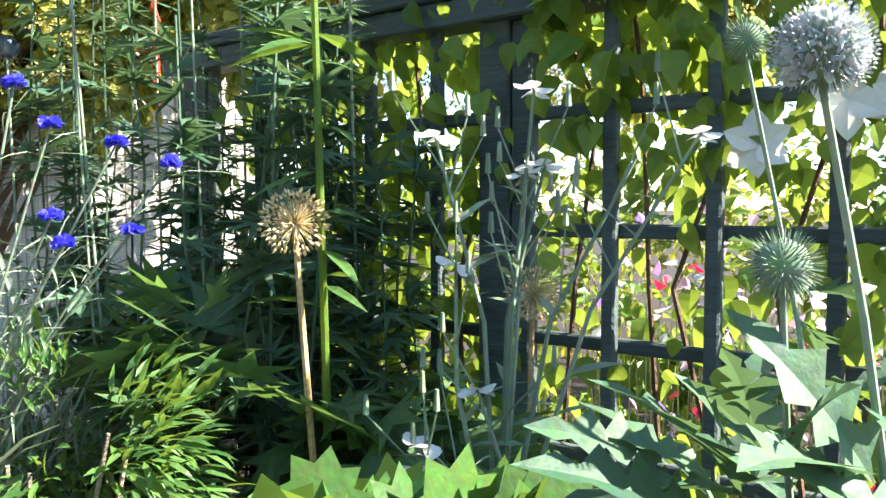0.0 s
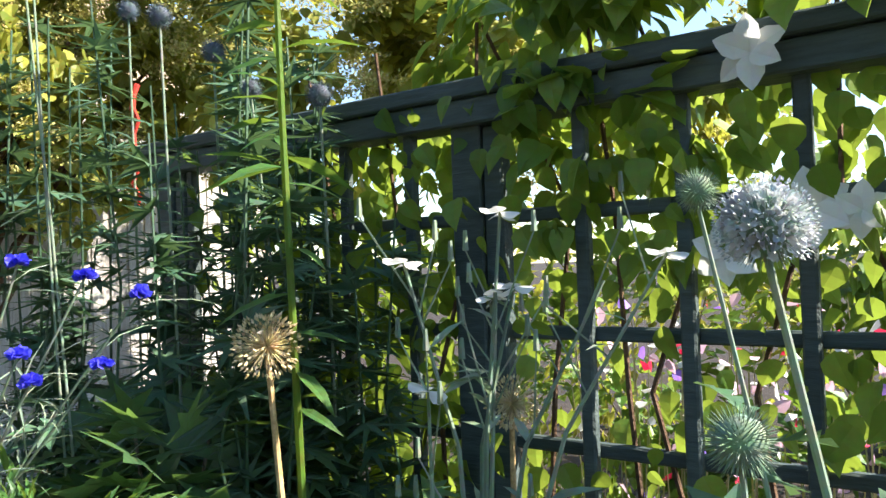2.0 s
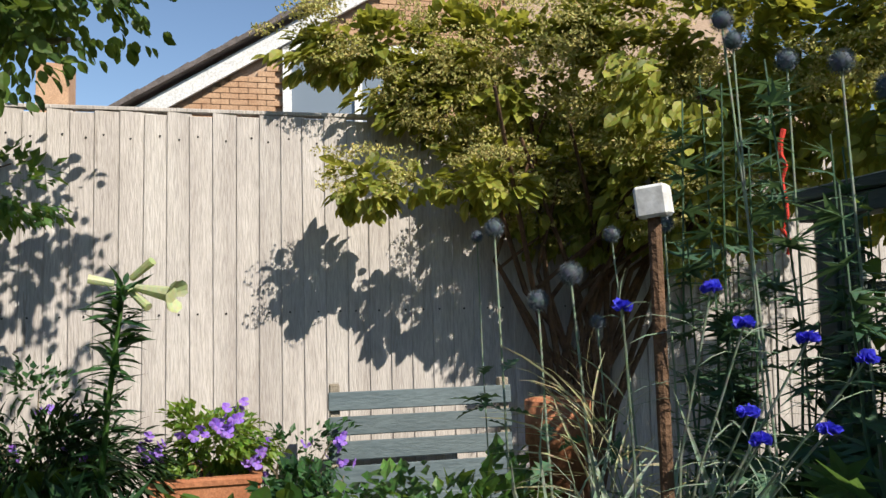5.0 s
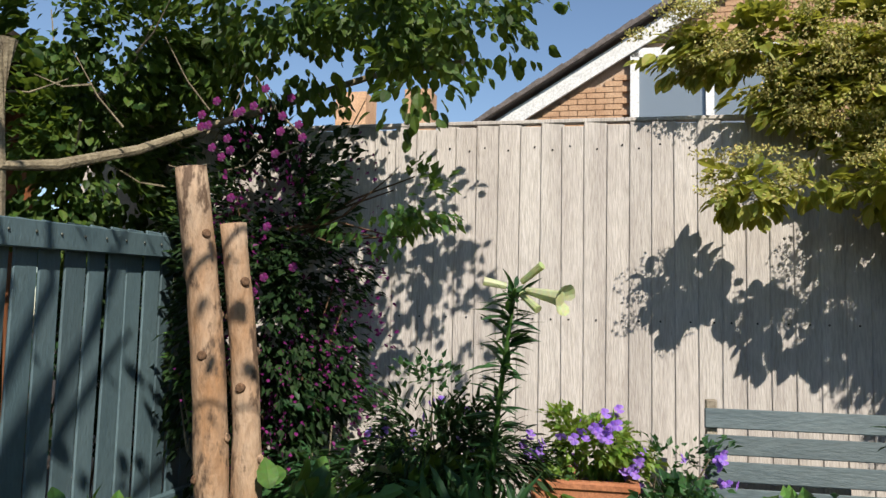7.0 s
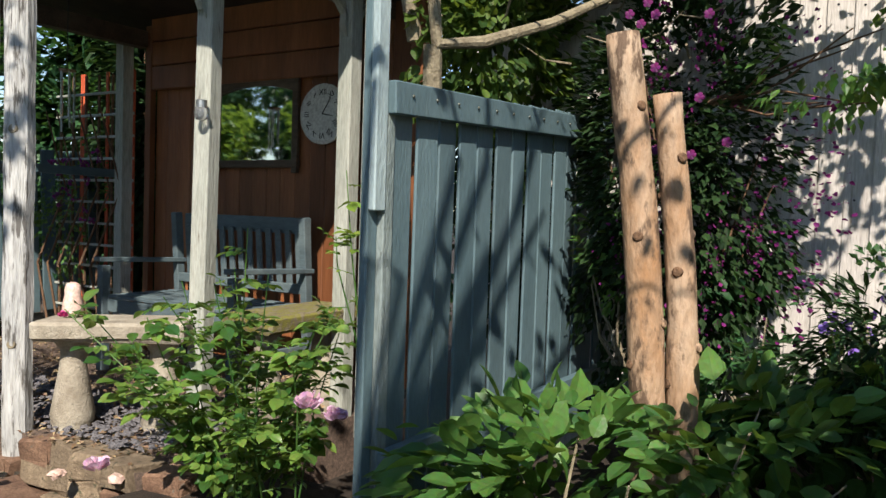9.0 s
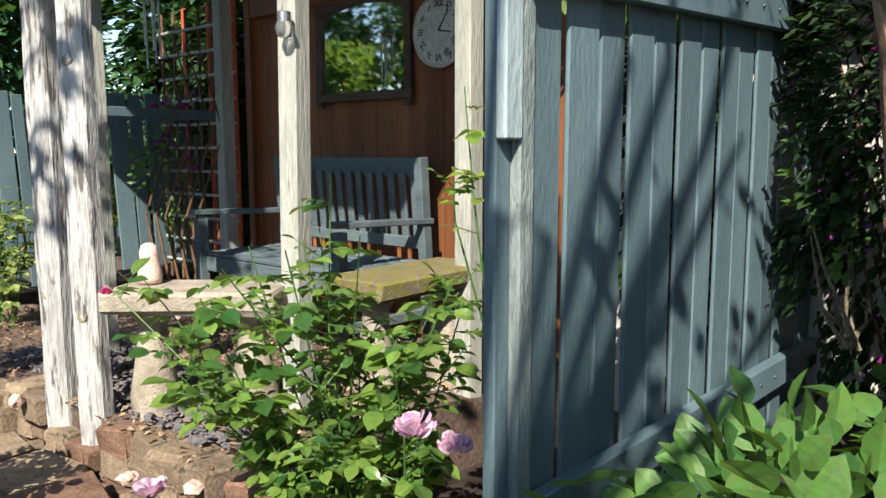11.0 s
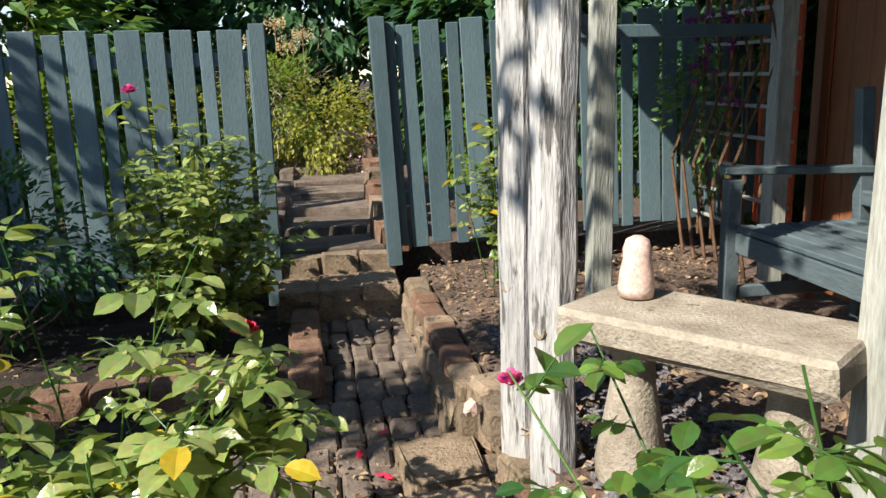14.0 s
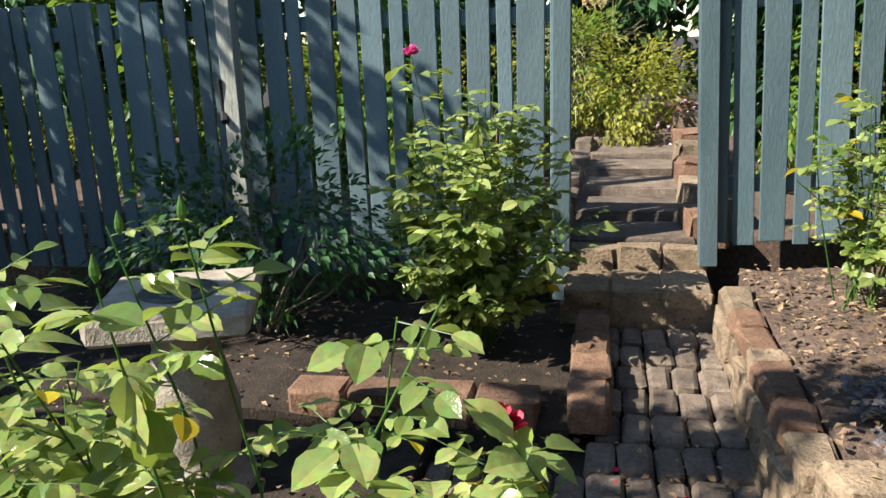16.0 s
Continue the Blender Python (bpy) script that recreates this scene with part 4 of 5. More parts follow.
allium("dried buff allium seed head on a straw stalk", (-0.975, 0.885, 1.325), (-0.89, 0.87, 0.5), 0.058)
allium("smaller dried brown allium seed head", (-0.74, 1.26, 1.19), (-0.76, 1.25, 0.5), 0.052)

camp = thing("rose_campion", "grey felted campion with flat white flowers", "campion")
geo, leaf, fl = Geo(), Geo(), Geo()
base = np.array((-0.60, 0.93, 0.8))
tops = [(-0.70, 0.91, 1.455), (-0.593, 0.99, 1.402), (-0.572, 1.007, 1.414), (-0.584, 0.995, 1.524), (-0.67, 0.92, 1.268), (-0.635, 0.926, 1.087), (-0.375, 1.1, 1.456), (-0.684, 0.86, 1.015), (-0.69, 0.85, 0.98), (-0.45, 1.05, 1.42)]
for i, tp in enumerate(tops):
    tp = np.array(tp)
    mid = base + (tp - base) * 0.5 + unit(1)[0] * 0.03 + (0, 0, 0.06)
    geo.tube([base, mid, tp], 0.0045, 0.0025, 5)
    stem_leaves(leaf, LANCE, [base, mid, tp], 6, 0.075, droop=-0.3)
    for j in range(3):
        q = mid + (tp - mid) * RNG.random()
        e = q + (RNG.uniform(-0.1, 0.1), RNG.uniform(-0.05, 0.05), RNG.uniform(0.05, 0.16))
        geo.tube([q, e], 0.002, 0.0015, 4)
        geo.tube([e, e + (0, 0, 0.03)], 0.005, 0.003, 5)
    if i < 9:
        a = np.linspace(0, 2 * np.pi, 5, endpoint=False)
        tilt = RNG.uniform(-0.5, 0.5, 2)
        fl = Geo().leaves(WIDE_PETAL, np.repeat(tp[None], 5, 0), np.stack([np.cos(a), np.sin(a), 0.05 + tilt[0] * np.cos(a) - 0.35 * np.sin(a)], 1), np.array([[0, -0.4, 1.0]] * 5), 0.031)
        part("flower", fl, P_WHITE, camp)
stem_leaves(leaf, OVATE, [base - (0, 0, 0.3), base + (0, 0, 0.1)], 26, 0.09, droop=-0.2)
geo.tube([base - (0, 0, 0.45), base], 0.006, 0.005, 6)
part("stem_growth", geo, L_GREY, camp)
part("foliage", leaf, L_GREY, camp)

corn = thing("cornflower_plant", "straggling grey-green cornflowers with vivid blue heads", "cornflower")
geo, leaf, fl = Geo(), Geo(), Geo()
base = np.array((-1.42, 0.52, 0.8))
for tp in ((-1.16, 0.593, 1.295), (-1.112, 0.677, 1.314), (-1.173, 0.582, 1.336), (-1.2, 0.546, 1.531), (-1.18, 0.588, 1.473), (-1.133, 0.666, 1.449), (-1.088, 0.729, 1.418), (-1.256, 0.418, 1.504)):
    tp = np.array(tp)
    mid = base + (tp - base) * 0.55 + (0, 0, 0.05)
    geo.tube([base + unit(1)[0] * 0.05, mid, tp], 0.003, 0.002, 5)
    stem_leaves(leaf, GRASS, [base, mid, tp], 14, 0.12, droop=-0.2)
    d = unit(60)
    d[:, 2] = np.abs(d[:, 2]) * 0.6
    part("flower", Geo().leaves(PETAL, np.repeat(tp[None], 60, 0), d, unit(60), RNG.uniform(0.012, 0.021, 60)), P_BLUE, corn)
for i in range(320):
    b0 = base + (RNG.uniform(-0.25, 0.12), RNG.uniform(-0.12, 0.2), RNG.uniform(-0.35, 0.2))
    leaf.leaves(GRASS, b0[None], (unit(1) * 0.5 + (0, 0, 1)), unit(1), RNG.uniform(0.15, 0.4))
part("stem_growth", geo, L_GREY, corn)
part("foliage", leaf, L_GREY, corn)

# tall leafy stems in front of the trellis
tall = thing("tall_leafy_stems", "tall blue-green cut-leaved perennial stems", "perennial")
geo, leaf = Geo(), Geo()
for i in range(44):
    x, y = RNG.uniform(-2.05, -0.95), RNG.uniform(0.9, 1.33)
    top = np.array((x + RNG.uniform(-0.1, 0.1), y, RNG.uniform(1.4, 2.15) if x < -1.0 else RNG.uniform(1.2, 1.6)))
    pts = [np.array((x, y, 0.35)), np.array((x, y, 0.8)) + unit(1)[0] * 0.04, (np.array((x, y, 0.8)) + top) / 2 + unit(1)[0] * (0.06, 0.06, 0), top]
    part("stem", Geo().tube(pts, 0.0045, 0.0025, 5), L_TEAL, tall)
    stem_leaves(leaf, CUT_LEAF, pts, 40, 0.115)
    stem_leaves(leaf, LANCE, pts, 12, 0.06)
part("foliage", leaf, L_TEAL, tall)
green = thing("bright_stem_plant", "bright green upright stem with paired leaves", "perennial")
geo, leaf = Geo(), Geo()
pts = [(-0.93, 0.92, 0.5), (-0.94, 0.92, 1.1), (-0.96, 0.92, 1.7), (-0.97, 0.92, 2.2)]
geo.tube(pts, 0.008, 0.005, 7)
stem_leaves(leaf, LANCE, pts[1:], 40, 0.14)
part("stem", geo, L_FRESH, green)
part("foliage", leaf, L_MID, green)
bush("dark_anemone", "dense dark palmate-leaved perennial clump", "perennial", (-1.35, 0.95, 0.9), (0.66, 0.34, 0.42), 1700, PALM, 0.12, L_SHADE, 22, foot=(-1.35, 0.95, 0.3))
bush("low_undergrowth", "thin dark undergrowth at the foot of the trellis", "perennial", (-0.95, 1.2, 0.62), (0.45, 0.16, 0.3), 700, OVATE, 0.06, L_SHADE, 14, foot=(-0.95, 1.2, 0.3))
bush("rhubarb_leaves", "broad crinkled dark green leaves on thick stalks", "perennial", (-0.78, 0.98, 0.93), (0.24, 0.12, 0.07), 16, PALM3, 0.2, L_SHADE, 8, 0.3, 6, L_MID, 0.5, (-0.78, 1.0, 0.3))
bush("broad_leaved_clump", "low clump of broad toothed green leaves", "perennial", (-0.55, 0.7, 0.8), (0.45, 0.2, 0.16), 420, PALM3, 0.11, L_MID, 12, foot=(-0.72, 0.6, 0.3))
bush("low_herb", "low light-green leafy herb", "perennial", (-1.12, 0.56, 0.92), (0.32, 0.18, 0.2), 900, LANCE, 0.055, L_MID, 14, foot=(-1.1, 0.45, 0.3))
bush("thistle_foliage", "jagged blue-green thistle leaves", "thistle", (-0.08, 0.78, 1.0), (0.32, 0.16, 0.16), 120, THISTLE_LEAF, 0.17, L_TEAL, 10, foot=(-0.05, 0.7, 0.3))
bush("bronze_undergrowth", "mixed low growth below the bench", "perennial", (-2.3, 0.3, 0.72), (0.5, 0.5, 0.32), 1300, OVATE2, 0.07, L_MID, 20, foot=(-2.3, 0.3, 0.4))
bush("grass_clump", "pale dry grass clump", "grass", (-1.75, 0.6, 0.95), (0.2, 0.15, 0.3), 200, GRASS, 0.2, L_STRAW, 10, foot=(-1.75, 0.6, 0.4))

# vine on the trellis
vine = thing("trellis_vine", "large-leaved green vine covering the trellis", "vine")
geo, leaf = Geo(), Geo()
for i in range(9):
    x0 = -1.3 + 0.17 * i
    pts = [(x0 + RNG.uniform(-0.1, 0.1), 1.42 + RNG.uniform(-0.05, 0.08), z) for z in (0.4, 0.8, 1.2, 1.55, 1.95)]
    geo.tube(pts, 0.007, 0.004, 5)
n = 3400
p = np.stack([RNG.uniform(-1.75, 0.35, n), 1.44 + RNG.normal(0, 0.07, n), RNG.uniform(0.55, 1.82, n)], 1)
keep = (RNG.random(n) < np.where(p[:, 0] < -0.85, 0.95, np.where(p[:, 2] > 1.42, 0.8, 0.24)))
p = p[keep]
d = unit(len(p)) * 0.6 + (0, 0, -0.9)
up = unit(len(p)) * 0.6 + (0, -0.9, 0.3)
leaf.leaves(HEART, p, d, up, RNG.uniform(0.035, 0.078, len(p)))
for c, r, m in (((-0.55, 1.4, 2.04), (0.42, 0.16, 0.13), 230), ((-0.72, 1.4, 1.93), (0.3, 0.14, 0.12), 190), ((-0.2, 1.38, 1.93), (0.3, 0.14, 0.14), 110), ((0.08, 1.36, 1.45), (0.22, 0.12, 0.3), 130), ((-0.62, 1.42, 1.7), (0.3, 0.12, 0.12), 90)):
    p, d = cloud(c, r, m, 10, 0.4)
    leaf.leaves(HEART, p, d - (0, 0, 0.4), np.array([0, -0.3, 1.0]) + 0.6 * unit(m), RNG.uniform(0.05, 0.095, m))
part("stem_growth", geo, VINE_BARK, vine)
part("foliage", leaf, L_FRESH, vine)
clem = thing("white_clematis", "large white clematis flowers on the trellis", "clematis")
for c, s in (((-0.23, 1.33, 1.516), 0.068), ((-0.36, 1.33, 1.452), 0.062), ((-0.31, 1.33, 1.774), 0.066), ((-0.16, 1.33, 1.51), 0.05), ((-0.02, 1.33, 1.8), 0.06)):
    a = np.linspace(0, 2 * np.pi, 6, endpoint=False) + s * 9
    part("flower", Geo().leaves(OVATE, np.repeat(np.array(c)[None], 6, 0), np.stack([np.cos(a), -0.3 + 0.3 * np.sin(a * 2), np.sin(a)], 1), np.array([[0, -1.0, 0.2]] * 6) + 0.25 * unit(6), s * RNG.uniform(0.85, 1.05, 6)), P_WHITE, clem)

# garden behind the trellis
for i, (x, y, z, r, m) in enumerate([(-2.6, 2.9, 1.0, 0.9, L_FRESH), (-1.5, 3.3, 0.8, 0.8, L_FRESH), (-0.5, 3.0, 0.5, 0.6, L_MID), (0.5, 3.2, 0.5, 0.7, L_FRESH), (-2.0, 5.0, 1.3, 1.2, L_OLIVE), (1.4, 4.6, 0.9, 0.9, L_MID), (-0.6, 5.2, 0.8, 0.9, L_OLIVE), (0.5, 4.2, 1.5, 0.8, L_OLIVE), (-0.6, 4.3, 1.5, 0.8, L_FRESH)]):
    bush("garden_shrub", "sunlit leafy shrub in the garden behind the trellis", "shrub", (x, y, z), (r, r * 0.7, r), 1500, OVATE2, 0.1, m, 22, 0.3, 4, group="shrubs behind the trellis")
fl_bed = thing("flowering_border", "pink, red and white border flowers behind the trellis", "flowers", kind="stuff")
for mname, m, n in (("pink_blooms", P_PINK, 200), ("red_blooms", P_RED, 90), ("white_blooms", P_WHITE, 160), ("violet_blooms", P_VIOLET, 80)):
    p = np.stack([RNG.uniform(-1.0, 1.2, n), RNG.uniform(1.9, 3.0, n), RNG.uniform(0.5, 1.35, n)], 1)
    part(mname, Geo().leaves(PETAL, p, unit(n), unit(n), RNG.uniform(0.03, 0.07, n)), m, fl_bed)
geo = Geo()
for i in range(220):
    x, y = RNG.uniform(-1.2, 1.4), RNG.uniform(1.7, 3.0)
    geo.tube([(x, y, 0.15), (x + RNG.uniform(-0.1, 0.1), y, RNG.uniform(0.6, 1.3))], 0.004, 0.002, 4)
part("stalks", geo, L_STRAW, fl_bed)
nb = thing("neighbour_wall", "orange brick wall behind the garden", "wall", kind="structure")
for r in range(27):
    for c in range(11):
        block("brick", (0.215, 0.1, 0.065), (-0.2 + 0.225 * c + 0.11 * (r % 2), 5.9, 0.2 + 0.075 * r), HOUSE_BRICK, nb, bevel=0.003)
block("core", (2.5, 0.06, 2.1), (0.98, 5.9, 1.12), MORTAR, nb, bevel=0)

# climbing hydrangea over the pale fence
hyd = thing("climbing_hydrangea", "woody climbing hydrangea arching over the fence, olive seed heads", "climber")
geo = Geo()
for i in range(24):
    y0 = RNG.uniform(0.9, 1.9)
    pts = [(-3.85, 1.45, 0.4), (-3.8, 1.4 + RNG.uniform(-0.2, 0.2), 1.0), (-3.75, y0, 1.6 + RNG.uniform(-0.2, 0.2)), (-3.7 + RNG.uniform(0, 0.5), y0 + RNG.uniform(-0.4, 0.6), RNG.uniform(1.9, 2.6))]
    part("stem", Geo().tube(pts, 0.024, 0.008, 7, 0.15), VINE_BARK, hyd)
leaf, seed = Geo(), Geo()
for c, r, m in (((-3.78, 1.25, 2.62), (0.27, 0.95, 0.40), 2600), ((-3.85, 0.45, 2.80), (0.14, 0.55, 0.2), 1100), ((-3.76, 0.85, 2.5), (0.12, 0.4, 0.22), 800), ((-3.2, 1.9, 2.6), (0.6, 0.8, 0.5), 3200), ((-3.53, 0.28, 2.08), (0.16, 0.17, 0.12), 200), ((-3.48, 0.55, 2.08), (0.07, 0.2, 0.05), 60), ((-3.38, 0.85, 2.06), (0.12, 0.2, 0.1), 170), ((-3.3, 1.75, 2.15), (0.4, 0.45, 0.5), 1500), ((-2.7, 2.6, 2.5), (1.0, 0.6, 0.7), 3400), ((-1.4, 3.0, 2.4), (1.1, 0.6, 0.7), 4200), ((-2.05, 2.9, 2.5), (0.5, 0.4, 0.6), 1500), ((-3.75, 1.7, 2.1), (0.2, 0.8, 0.35), 1100), ((-3.7, 1.1, 2.15), (0.16, 0.4, 0.25), 700)):
    p, d = cloud(c, r, m, 44, 0.2)
    leaf.leaves(OVATE, p, d - (0, 0, 0.3), np.array([0.2, 0, 1.0]) + 0.6 * unit(m), RNG.uniform(0.05, 0.09, m))
    k = m // 7
    q, d = cloud(np.array(c) + (0.06, 0, 0.05), np.array(r) * 1.12, k, 40, 0.22, 0.6)
    for j in range(k):
        e = unit(34) * (0.055, 0.055, 0.018)
        seed.leaves(OVATE2, q[j] + e, unit(34), unit(34), 0.018)
part("foliage", leaf, L_OLIVE, hyd)
part("inflorescence", seed, P_OLIVE, hyd, "flat olive-buff seed heads")["kind"] = "stuff"

# purple clematis and dark growth behind the logs, shade put into the leaf colour
pc = bush("purple_clematis", "hanging clematis with purple flowers over the fence, leaves darkened for shade", "clematis", (-3.55, -1.86, 1.55), (0.32, 0.52, 0.96), 7500, OVATE2, 0.06, L_DEEP_SHADE, 80, 0.22, 10, VINE_BARK, foot=(-3.6, -1.8, 0.4))
p, d = cloud((-3.38, -1.66, 1.6), (0.3, 0.46, 0.85), 1100, 40, 0.25)
pcs = part("small_blossom", Geo().leaves(PETAL, p, d + (0.6, 0.3, 0), unit(1100), RNG.uniform(0.014, 0.03, 1100)), P_PURPLE, pc)
pcs["kind"] = "stuff"
fl = Geo()
for c in RNG.uniform((-3.2, -2.0, 1.6), (-3.08, -1.5, 2.5), (26, 3)):
    a = np.linspace(0, 2 * np.pi, 5, endpoint=False)
    part("flower", Geo().leaves(WIDE_PETAL, np.repeat(c[None], 5, 0), np.stack([0.2 + 0 * a, np.cos(a), np.sin(a)], 1), np.array([[1.0, 0.3, 0.2]] * 5), 0.02), P_PURPLE, pc)
bush("clematis_trail", "loose fresh clematis trails hanging before the fence", "clematis", (-3.3, -1.2, 1.98), (0.14, 0.36, 0.18), 300, OVATE2, 0.06, L_MID, 22, 0.25, 8, VINE_BARK, foot=(-3.5, -1.7, 1.9))

# overhanging tree
tree = thing("overhanging_tree", "leafy tree with a pale crooked bough over the fence", "tree")
geo = Geo()
geo.tube([(-2.75, -2.6, 0.2), (-2.7, -2.58, 1.2), (-2.58, -2.52, 2.03)], 0.05, 0.035, 9, 0.1)
geo.tube([(-2.55, -2.48, 2.5), (-2.54, -2.5, 2.25), (-2.58, -2.5, 2.03), (-2.78, -2.42, 2.07), (-3.1, -2.28, 2.2), (-3.4, -2.1, 2.38), (-3.6, -1.85, 2.52), (-3.6, -1.4, 2.65), (-3.3, -0.9, 2.6)], 0.032, 0.012, 9, 0.1)
geo.tube([(-2.58, -2.6, 2.05), (-2.5, -2.65, 2.5), (-2.5, -2.7, 3.2)], 0.03, 0.012, 8)
for i in range(22):
    a = np.array((RNG.uniform(-3.7, -2.5), RNG.uniform(-2.7, -1.6), RNG.uniform(2.1, 2.6)))
    tw = unit(1)[0] * (0.5, 0.4, 0.4)
    geo.tube([a, a + tw * 0.3 + (0, 0, 0.03), a + tw * 0.6 + (0, 0, 0.12)], 0.006, 0.002, 5)
part("trunk", geo, STEM_BARK, tree)
leaf = Geo()
# The cluster at (-2.5, -0.35, 2.95) is unseen, added to shadow the fence.
for c, r, m in (((-3.55, -2.65, 2.75), (0.85, 0.42, 0.6), 5200), ((-3.35, -2.6, 2.1), (0.8, 0.18, 0.5), 2600), ((-3.4, -1.75, 2.95), (0.6, 0.8, 0.5), 3600), ((-3.05, -1.0, 2.75), (0.4, 0.4, 0.32), 700), ((-3.1, -0.75, 2.72), (0.4, 0.5, 0.25), 260), ((-2.5, -0.35, 2.95), (0.35, 0.4, 0.25), 330), ((-2.75, -0.95, 2.35), (0.14, 0.2, 0.2), 90)):
    p, d = cloud(c, r, m, 34, 0.26)
    leaf.leaves(OVATE, p, d - (0, 0, 0.4), np.array([0, 0, 1.0]) + 0.9 * unit(m), RNG.uniform(0.035, 0.07, m))
part("crown", leaf, L_CANOPY, tree)

# lily and bellflowers
lily = thing("lily_plant", "tall lily with greenish-white trumpet flowers", "lily")
geo, leaf, fl = Geo(), Geo(), Geo()
pts = [(-3.0, -0.72, 0.75), (-2.95, -0.68, 1.2), (-2.88, -0.62, 1.62)]
geo.tube(pts, 0.012, 0.008, 7)
stem_leaves(leaf, LANCE, pts, 230, 0.13, droop=-0.05)
for i, (tip, s) in enumerate([((-2.79, -0.47, 1.585), 0.2), ((-2.83, -0.53, 1.69), 0.14), ((-2.87, -0.72, 1.64), 0.12), ((-2.82, -0.54, 1.55), 0.13)]):
    a0 = np.array(pts[-1])
    d = np.array(tip) - a0
    fl.tube([a0 + d * 0.3, a0 + d * 0.6, a0 + d * 0.95, a0 + d * 1.1], 0.012, 0.03 if i == 0 else 0.016, 8)
    if i == 0:
        e = np.cross(unit(6), d)
        e /= np.linalg.norm(e, axis=1)[:, None]
        fl.leaves(WIDE_PETAL, np.repeat((a0 + d)[None], 6, 0), d * 3 + e, e, 0.07)
for i in range(4):
    a0 = np.array((-3.0 + 0.1 * i, -0.85 + 0.06 * i, 0.7))
    leaf.leaves(LANCE, np.repeat(a0[None], 60, 0) + unit(60) * 0.16, unit(60) * 0.7 + (0, 0, 0.7), unit(60), RNG.uniform(0.12, 0.24, 60))
part("stem", geo, L_MID, lily)
part("foliage", leaf, L_DARK, lily)
part("trumpet", fl, P_CREAM, lily)
for c, r, nl in (((-3.36, -0.36, 1.0), (0.22, 0.27, 0.16), 1500), ((-3.4, -0.05, 0.9), (0.2, 0.28, 0.16), 500), ((-3.3, -1.0, 1.1), (0.3, 0.3, 0.25), 600)):
    b = bush("bellflower", "mound of violet bellflowers with fresh green leaves", "bellflower", c, r, nl, OVATE2, 0.045, L_FRESH if nl > 700 else L_DARK, 16, 0.35, 6, group="bellflowers")
    p, d = cloud(np.array(c) + (0.05, 0, 0.04), np.array(r) * 0.95, 44 if nl > 700 else 16, 14, 0.3, 0.6)
    fl = Geo()
    for q in p:
        a = np.linspace(0, 2 * np.pi, 5, endpoint=False)
        t0 = unit(1)[0] + (0.8, 0, 0.5)
        e1 = np.cross(t0, (0, 0, 1.0))
        e2 = np.cross(t0, e1)
        part("flower", Geo().leaves(WIDE_PETAL, np.repeat(q[None], 5, 0), np.cos(a)[:, None] * e1 + np.sin(a)[:, None] * e2 + 0.3 * t0, np.repeat(t0[None], 5, 0), 0.023), P_VIOLET, b)

# Dark planting; the first clump's near-black colour also holds the shade there.
bush("dark_perennial", "dark mixed foliage below the fence", "perennial", (-3.25, -0.95, 0.9), (0.38, 0.42, 0.3), 2600, LANCE, 0.085, L_DEEP_SHADE, 26, 0.3, 6, foot=(-3.25, -0.95, 0.4))
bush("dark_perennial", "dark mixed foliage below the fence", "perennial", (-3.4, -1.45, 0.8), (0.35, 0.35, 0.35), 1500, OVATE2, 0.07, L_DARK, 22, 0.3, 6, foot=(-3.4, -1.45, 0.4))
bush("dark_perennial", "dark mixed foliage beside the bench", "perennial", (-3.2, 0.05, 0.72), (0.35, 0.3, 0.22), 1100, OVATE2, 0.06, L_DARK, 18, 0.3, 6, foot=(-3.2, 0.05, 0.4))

# low broad-leaved growth along the blue fence
for c, r, m in (((-2.15, -1.75, 0.62), (0.5, 0.4, 0.28), 320), ((-2.75, -1.45, 0.62), (0.5, 0.5, 0.25), 300), ((-1.55, -1.7, 0.36), (0.35, 0.35, 0.22), 160), ((-3.3, -1.1, 0.7), (0.4, 0.4, 0.25), 300), ((-3.0, -0.2, 0.62), (0.5, 0.6, 0.2), 400), ((-2.2, -0.8, 0.5), (0.6, 0.7, 0.15), 350)):
    bush("comfrey", "low clump of broad soft green leaves", "perennial", c, r, int(m * 1.7), OVATE, 0.105, L_MID, 22, 0.4, 5, group="broad-leaved clumps", foot=(c[0], c[1], 0.3))
bush("ivy_sprig", "small climbing growth at the end of the fence", "climber", (-3.45, -2.05, 1.15), (0.2, 0.2, 0.35), 260, OVATE2, 0.06, L_MID, 12)

# roses


